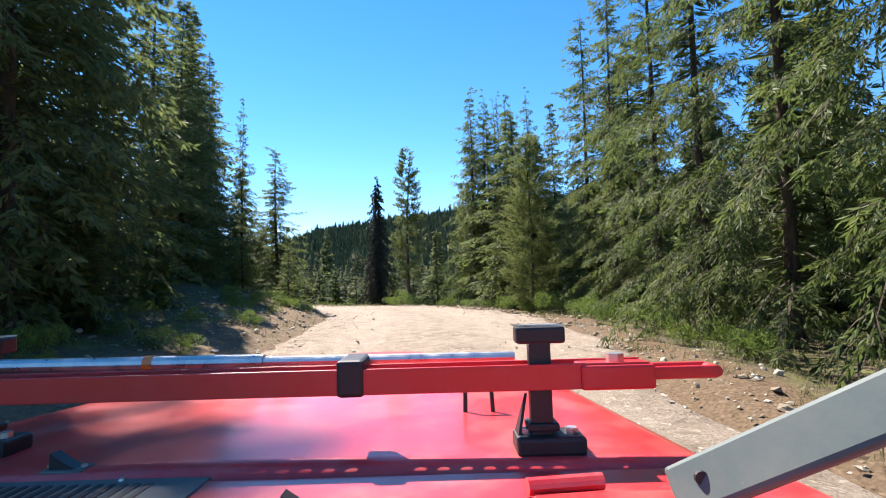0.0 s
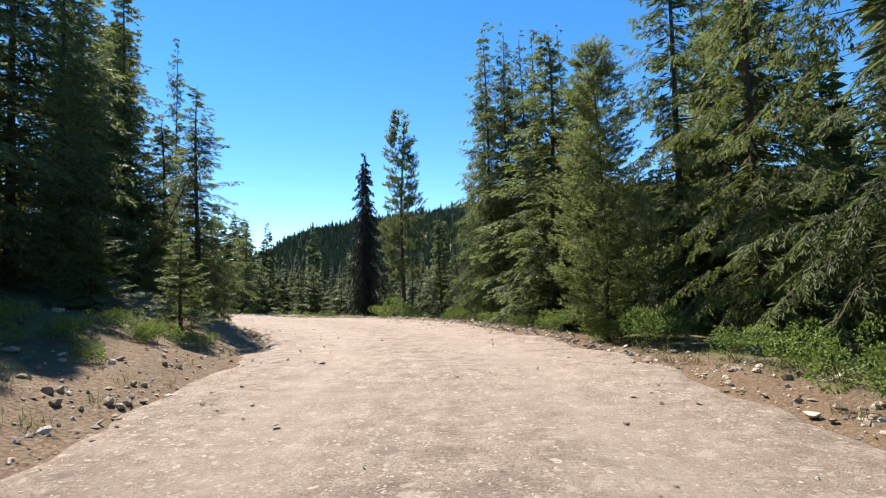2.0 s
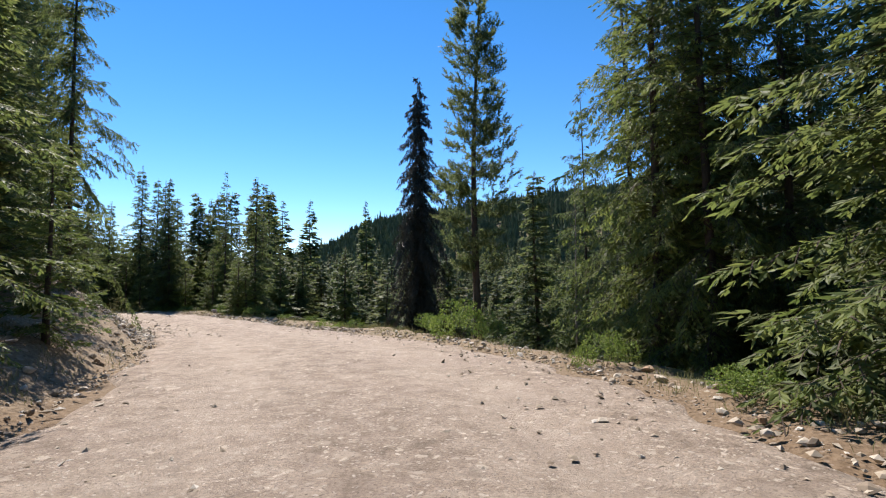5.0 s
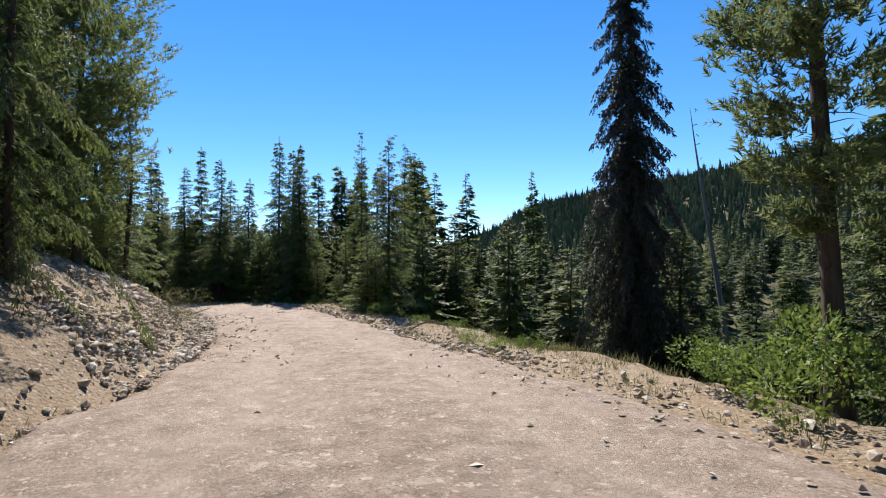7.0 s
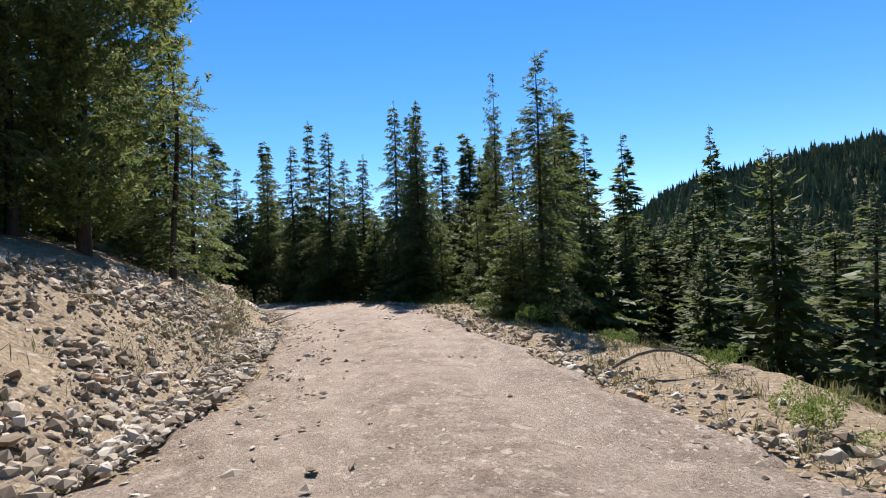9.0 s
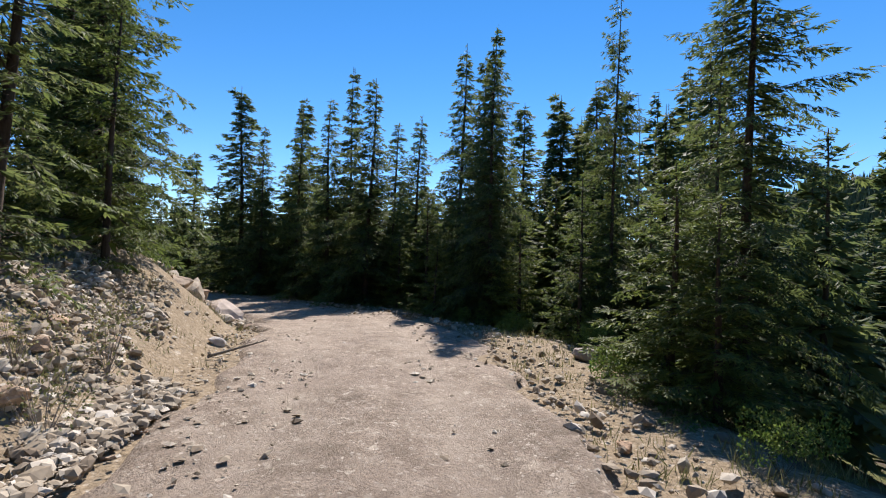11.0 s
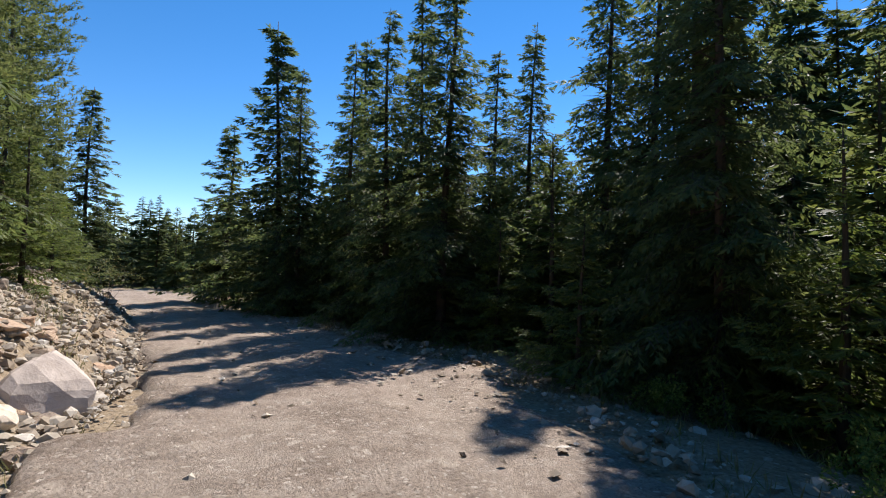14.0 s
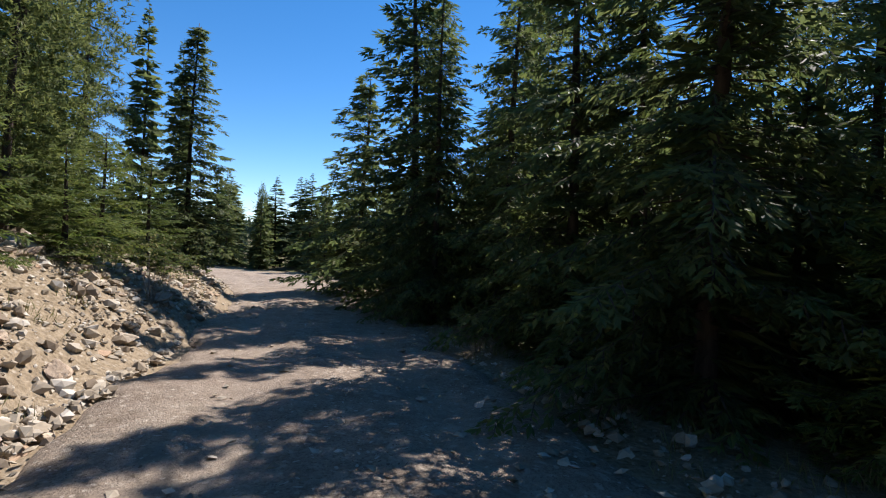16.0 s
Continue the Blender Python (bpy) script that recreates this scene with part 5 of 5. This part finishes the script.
def build_vehicle():
    bm = bmesh.new()
    # hood: a grid with rounded shoulders and a raised middle
    nu, nv = 24, 20
    rows = []
    for j in range(nv + 1):
        v = j / nv
        y = 0.985 + (2.72 - 0.985) * v
        xr = 0.566 - 0.152 * (y - 0.985)
        xl = -1.42 + 0.28 * (y - 0.985)
        row = []
        for i in range(nu + 1):
            u = i / nu
            x = xl + (xr - xl) * u
            a = abs(2 * u - 1)
            z = HOOD + 0.012 * (1 - a ** 2) - 0.03 * max(0, (a - 0.93) / 0.07) ** 2
            z += 0.02 * math.exp(-((u - 0.5) / 0.16) ** 4) * min(1, v * 6) * 0.6
            z -= 0.05 * max(0, (v - 0.94) / 0.06) ** 2
            row.append(bm.verts.new((x, y, z)))
        rows.append(row)
    for j in range(nv):
        for i in range(nu):
            bm.faces.new((rows[j][i], rows[j][i + 1], rows[j + 1][i + 1], rows[j + 1][i]))
    rim = bmesh.ops.extrude_edge_only(bm, edges=[e for e in bm.edges if e.is_boundary])
    for v in [g for g in rim["geom"] if isinstance(g, bmesh.types.BMVert)]:
        v.co.z -= 0.05
    for f in bm.faces:
        f.smooth = True
    hood = part("hood", bm, M_RED, car, "dusty scratched red hood")
    # cowl behind the hood
    part("cowl", panel(bmesh.new(), [(-1.46, 0.62), (0.62, 0.62), (0.575, 0.975), (-1.43, 0.975)], [HOOD - 0.1] * 4, [HOOD + 0.006] * 4), M_RED, car)
    vent = part("vent_panel", box(bmesh.new(), (-1.30, 0.62, HOOD), (-0.44, 0.995, HOOD + 0.010), 0.004), M_VENT, car, "grey slotted air vent")
    # no openings are cut: raised black strips paint the slots' inner shade
    for i in range(33):
        bm, x = bmesh.new(), -1.255 + 0.0225 * i
        ring = [(x + 0.0058 * math.cos(a), (0.955 if math.sin(a) >= 0 else 0.68) + 0.0058 * math.sin(a)) for a in (0, 0.8, 1.57, 2.34, 3.14, 3.94, 4.71, 5.5)]
        panel(bm, ring, [HOOD + 0.002] * 8, [HOOD + 0.0112] * 8)
        part("slot_shade", bm, M_BLACK, vent)
    for x, y in ((-1.08, 0.978), (-0.60, 0.978)):
        part("screw", rod(bmesh.new(), (x, y, HOOD + 0.008), (x, y, HOOD + 0.014), 0.007, 0.005, 10), M_STEEL, vent)
    # windshield stops: a plate with an upright wedge
    for x, y in ((-0.755, 1.040), (-0.235, 0.805)):
        plate = part("windshield_stop", box(bmesh.new(), (x - 0.03, y - 0.022, HOOD + 0.008), (x + 0.05, y + 0.026, HOOD + 0.016), 0.003), M_VENT, car, "black wedge stop on a grey plate")
        bm = bmesh.new()
        v = [bm.verts.new(p) for p in [(x + dx, y + dy, HOOD + dz) for dy in (-0.012, 0.016) for dx, dz in ((-0.018, 0.015), (0.034, 0.015), (0.008, 0.030), (-0.016, 0.046))]]
        for f in ((3, 2, 1, 0), (4, 5, 6, 7), (0, 1, 5, 4), (1, 2, 6, 5), (2, 3, 7, 6), (3, 0, 4, 7)):
            bm.faces.new([v[q] for q in f])
        part("wedge", bm, M_BLACK, plate)
        for dx in (-0.023, 0.042):
            part("bolt", rod(bmesh.new(), (x + dx, y + 0.002, HOOD + 0.016), (x + dx, y + 0.002, HOOD + 0.021), 0.006, n=6), M_STEEL, plate)
    # body below the hood
    part("engine_bay_side", box(bmesh.new(), (0.30, 0.7, 0.62), (0.42, 2.66, HOOD - 0.05), 0.02), M_RED, car)
    part("engine_bay_side", box(bmesh.new(), (-1.22, 0.7, 0.62), (-1.10, 2.66, HOOD - 0.05), 0.02), M_RED, car)
    part("grille", box(bmesh.new(), (-1.02, 2.62, 0.68), (0.26, 2.70, HOOD - 0.05), 0.02), M_RED, car)
    part("fender", box(bmesh.new(), (0.40, 1.55, 0.86), (0.66, 2.74, 0.96), 0.03), M_BLACK, car)
    part("fender", box(bmesh.new(), (-1.46, 1.55, 0.86), (-1.20, 2.74, 0.96), 0.03), M_BLACK, car)
    part("bumper", box(bmesh.new(), (-1.30, 2.78, 0.56), (0.50, 2.92, 0.70), 0.03), M_BLACK, car)
    part("tub", box(bmesh.new(), (-1.44, -1.7, 0.52), (0.60, 0.64, 0.98), 0.05), M_RED, car)
    for x in (-1.40, 0.38):
        for y in (2.12, -0.95):
            bm = bmesh.new()
            rod(bm, (x, y, 0.40), (x + 0.22, y, 0.40), 0.40, n=32)
            bmesh.ops.bevel(bm, geom=[e for e in bm.edges if len(e.link_faces) == 2 and e.calc_face_angle(0) > 1], offset=0.04, segments=2, affect="EDGES")
            tyre = part("wheel", bm, M_TYRE, car, "black off-road wheel")
            part("rim", rod(bmesh.new(), (x - 0.006, y, 0.40), (x + 0.226, y, 0.40), 0.20, n=24), M_STEEL, tyre)
    # jack posts and their feet
    for x, y in ((0.192, 1.098), (-1.035, 1.18)):
        bm = bmesh.new()
        panel(bm, [(x - 0.022, y - 0.022), (x + 0.022, y - 0.022), (x + 0.020, y + 0.02), (x - 0.020, y + 0.02)], [HOOD + 0.03] * 4, [HOOD + 0.235] * 4)
        post = part("jack_post", bm, M_BLACK, car, "black steel jack mounting post")
        part("cap", box(bmesh.new(), (x - 0.048, y - 0.024, HOOD + 0.225), (x + 0.054, y + 0.024, HOOD + 0.260), 0.006), M_BLACK, post)
        part("foot", box(bmesh.new(), (x - 0.055, y - 0.045, HOOD + 0.004), (x + 0.085, y + 0.04, HOOD + 0.042), 0.008), M_BLACK, post)
        # the cap's white highlight, added as a thin star-shaped steel plate
        bm = bmesh.new()
        star = [(0.056, 0.018), (0.018, 0.010), (-0.018, 0.010), (-0.052, 0.018), (-0.034, 0.0), (-0.052, -0.018), (-0.018, -0.010), (0.018, -0.010), (0.056, -0.018), (0.036, 0.0)]
        panel(bm, [(x + a, y + b) for a, b in star], [HOOD + 0.2605] * 10, [HOOD + 0.2635] * 10)
        part("cap_highlight", bm, M_STEEL, post, "thin star-shaped plate standing in for the highlight on the cap")
        part("clamp", box(bmesh.new(), (x - 0.030, y - 0.030, HOOD + 0.050), (x + 0.034, y + 0.028, HOOD + 0.066), 0.004), M_BLACK, post)
        for dx in (-0.03, 0.06):
            part("bolt", rod(bmesh.new(), (x + dx, y - 0.01, HOOD + 0.04), (x + dx, y - 0.01, HOOD + 0.054), 0.013, n=6), M_STEEL, post)
        bm = bmesh.new()
        v = [bm.verts.new(p) for p in ((x - 0.05, y - 0.02, HOOD + 0.04), (x - 0.05, y + 0.03, HOOD + 0.04), (x - 0.03, y + 0.01, HOOD + 0.12),
                                       (x - 0.044, y - 0.02, HOOD + 0.04), (x - 0.044, y + 0.03, HOOD + 0.04), (x - 0.024, y + 0.01, HOOD + 0.12))]
        for f in ((0, 1, 2), (5, 4, 3), (0, 3, 4, 1), (1, 4, 5, 2), (2, 5, 3, 0)):
            bm.faces.new([v[i] for i in f])
        part("gusset", bm, M_BLACK, post)
    # hood hinge with round bolts near the cowl
    part("hinge_plate", box(bmesh.new(), (0.13, 0.73, HOOD + 0.006), (0.36, 0.85, HOOD + 0.018), 0.004), M_RED, car)
    part("hinge_pin", rod(bmesh.new(), (0.125, 0.86, HOOD + 0.024), (0.250, 0.875, HOOD + 0.024), 0.014), M_RED, car)
    for x in (0.165, 0.225):
        part("hinge_bolt", rod(bmesh.new(), (x, 0.80, HOOD + 0.016), (x, 0.80, HOOD + 0.028), 0.016, 0.011, 16), M_RED, car)
    # black wire loops and a low handle on the hood
    for cx, cy in ((0.085, 1.42), (-1.22, 1.80)):
        bm = bmesh.new()
        for dx in (-0.034, 0.034):
            rod(bm, (cx + dx * 1.1, cy, HOOD), (cx + dx, cy + 0.02, HOOD + 0.10), 0.006, n=8)
        rod(bm, (cx - 0.034, cy + 0.02, HOOD + 0.10), (cx + 0.034, cy + 0.02, HOOD + 0.10), 0.006, n=8)
        part("tie_loop", bm, M_BLACK, car, "black wire tie loop")
    bm = bmesh.new()
    for dx in (-0.09, 0.09):
        box(bm, (-0.61 + dx - 0.025, 1.72, HOOD + 0.012), (-0.61 + dx + 0.025, 1.76, HOOD + 0.024), 0.003)
    rod(bm, (-0.69, 1.74, HOOD + 0.022), (-0.53, 1.74, HOOD + 0.022), 0.007, n=8)
    part("footman_loop", bm, M_BLACK, car, "low black strap loop")
    # windshield hinge arm
    a, b = Vector((0.335, 0.80, 1.430)), Vector((0.60, 0.60, 1.640))
    m = Matrix.Translation((a + b) / 2) @ (b - a).to_track_quat("X", "Z").to_matrix().to_4x4() @ Matrix.Rotation(radians(-32), 4, "X")
    ln = (b - a).length / 2
    arm = part("windshield_hinge_arm", box(bmesh.new(), (-ln, -0.012, -0.042), (ln, 0.012, 0.036), 0.008, m), M_GREY, car, "pale grey painted windshield hinge arm")
    # a black disc on the arm; the hole's darkness is in its colour
    p = a + (b - a) * 0.10
    part("bolt_hole_shade", rod(bmesh.new(), p + Vector((0, -0.016, 0.012)), p + Vector((0, -0.010, 0.012)), 0.010), M_BLACK, arm)


build_vehicle()


def build_jack():
    jack = thing("farm_jack", "red steel farm jack strapped across the hood", "jack")
    z, y = HOOD + 0.160, 1.095
    bm = bmesh.new()
    # two upright flanges and a flat web between them, pierced by a row of holes
    x0, x1 = -1.30, 0.41
    box(bm, (x0, y - 0.035, z - 0.026), (x1, y - 0.028, z + 0.026), 0.002)
    part("bar_flange", bm, M_JACK, jack)
    part("bar_flange", box(bmesh.new(), (x0, y + 0.028, z - 0.026), (x1, y + 0.035, z + 0.026), 0.002), M_JACK, jack)
    bm = bmesh.new()
    n = 40
    w = (x1 - x0) / n
    seg = 12
    for i in range(n):
        cx = x0 + w * (i + 0.5)
        for s in (-1, 1):
            zz = z + s * 0.004
            inner, outer = [], []
            for k in range(seg):
                c, sn = math.cos(2 * math.pi * k / seg), math.sin(2 * math.pi * k / seg)
                t = max(abs(c), abs(sn))
                inner.append(bm.verts.new((cx + 0.0135 * c, y - 0.006 + 0.0145 * sn, zz)))
                outer.append(bm.verts.new((cx + w / 2 * c / t, y + 0.028 * sn / t, zz)))
            for k in range(seg):
                bm.faces.new((inner[k], inner[(k + 1) % seg], outer[(k + 1) % seg], outer[k]))
    part("bar_web", bm, M_JACK, jack, "red bar with a row of round holes")
    part("handle", rod(bmesh.new(), (-1.20, y + 0.06, z + 0.040), (-0.40, y + 0.06, z + 0.034), 0.016), M_STEEL, jack, "pale worn handle tube")
    part("handle_rod", rod(bmesh.new(), (-0.41, y + 0.06, z + 0.034), (0.15, y + 0.06, z + 0.030), 0.011), M_STEEL, jack, "dark bare steel handle end")
    part("handle_band", rod(bmesh.new(), (-0.66, y + 0.06, z + 0.0365), (-0.64, y + 0.06, z + 0.0365), 0.0175), paint("orange_band", (0.75, 0.18, 0.03)), jack, "orange band")
    runner = part("runner", box(bmesh.new(), (0.27, y - 0.042, z - 0.028), (0.42, y + 0.04, z + 0.022), 0.006), M_JACK, jack)
    bm = bmesh.new()
    box(bm, (0.40, y - 0.03, z - 0.012), (0.55, y - 0.018, z + 0.014), 0.004)
    box(bm, (0.40, y + 0.02, z - 0.012), (0.55, y + 0.032, z + 0.014), 0.004)
    rod(bm, (0.55, y - 0.024, z + 0.001), (0.55, y + 0.026, z + 0.001), 0.012)
    part("nose", bm, M_JACK, jack)
    part("nut", rod(bmesh.new(), (0.351, y, z + 0.022), (0.351, y, z + 0.040), 0.018, n=6), M_STEEL, runner, "steel nut")
    part("climbing_pin", rod(bmesh.new(), (-1.26, y + 0.05, z + 0.02), (-1.16, y + 0.055, z + 0.03), 0.024), M_JACK, jack)
    part("strap", box(bmesh.new(), (-0.222, y - 0.040, z - 0.030), (-0.166, y + 0.082, z + 0.044), 0.008), M_BLACK, jack, "black rubber strap")


build_jack()
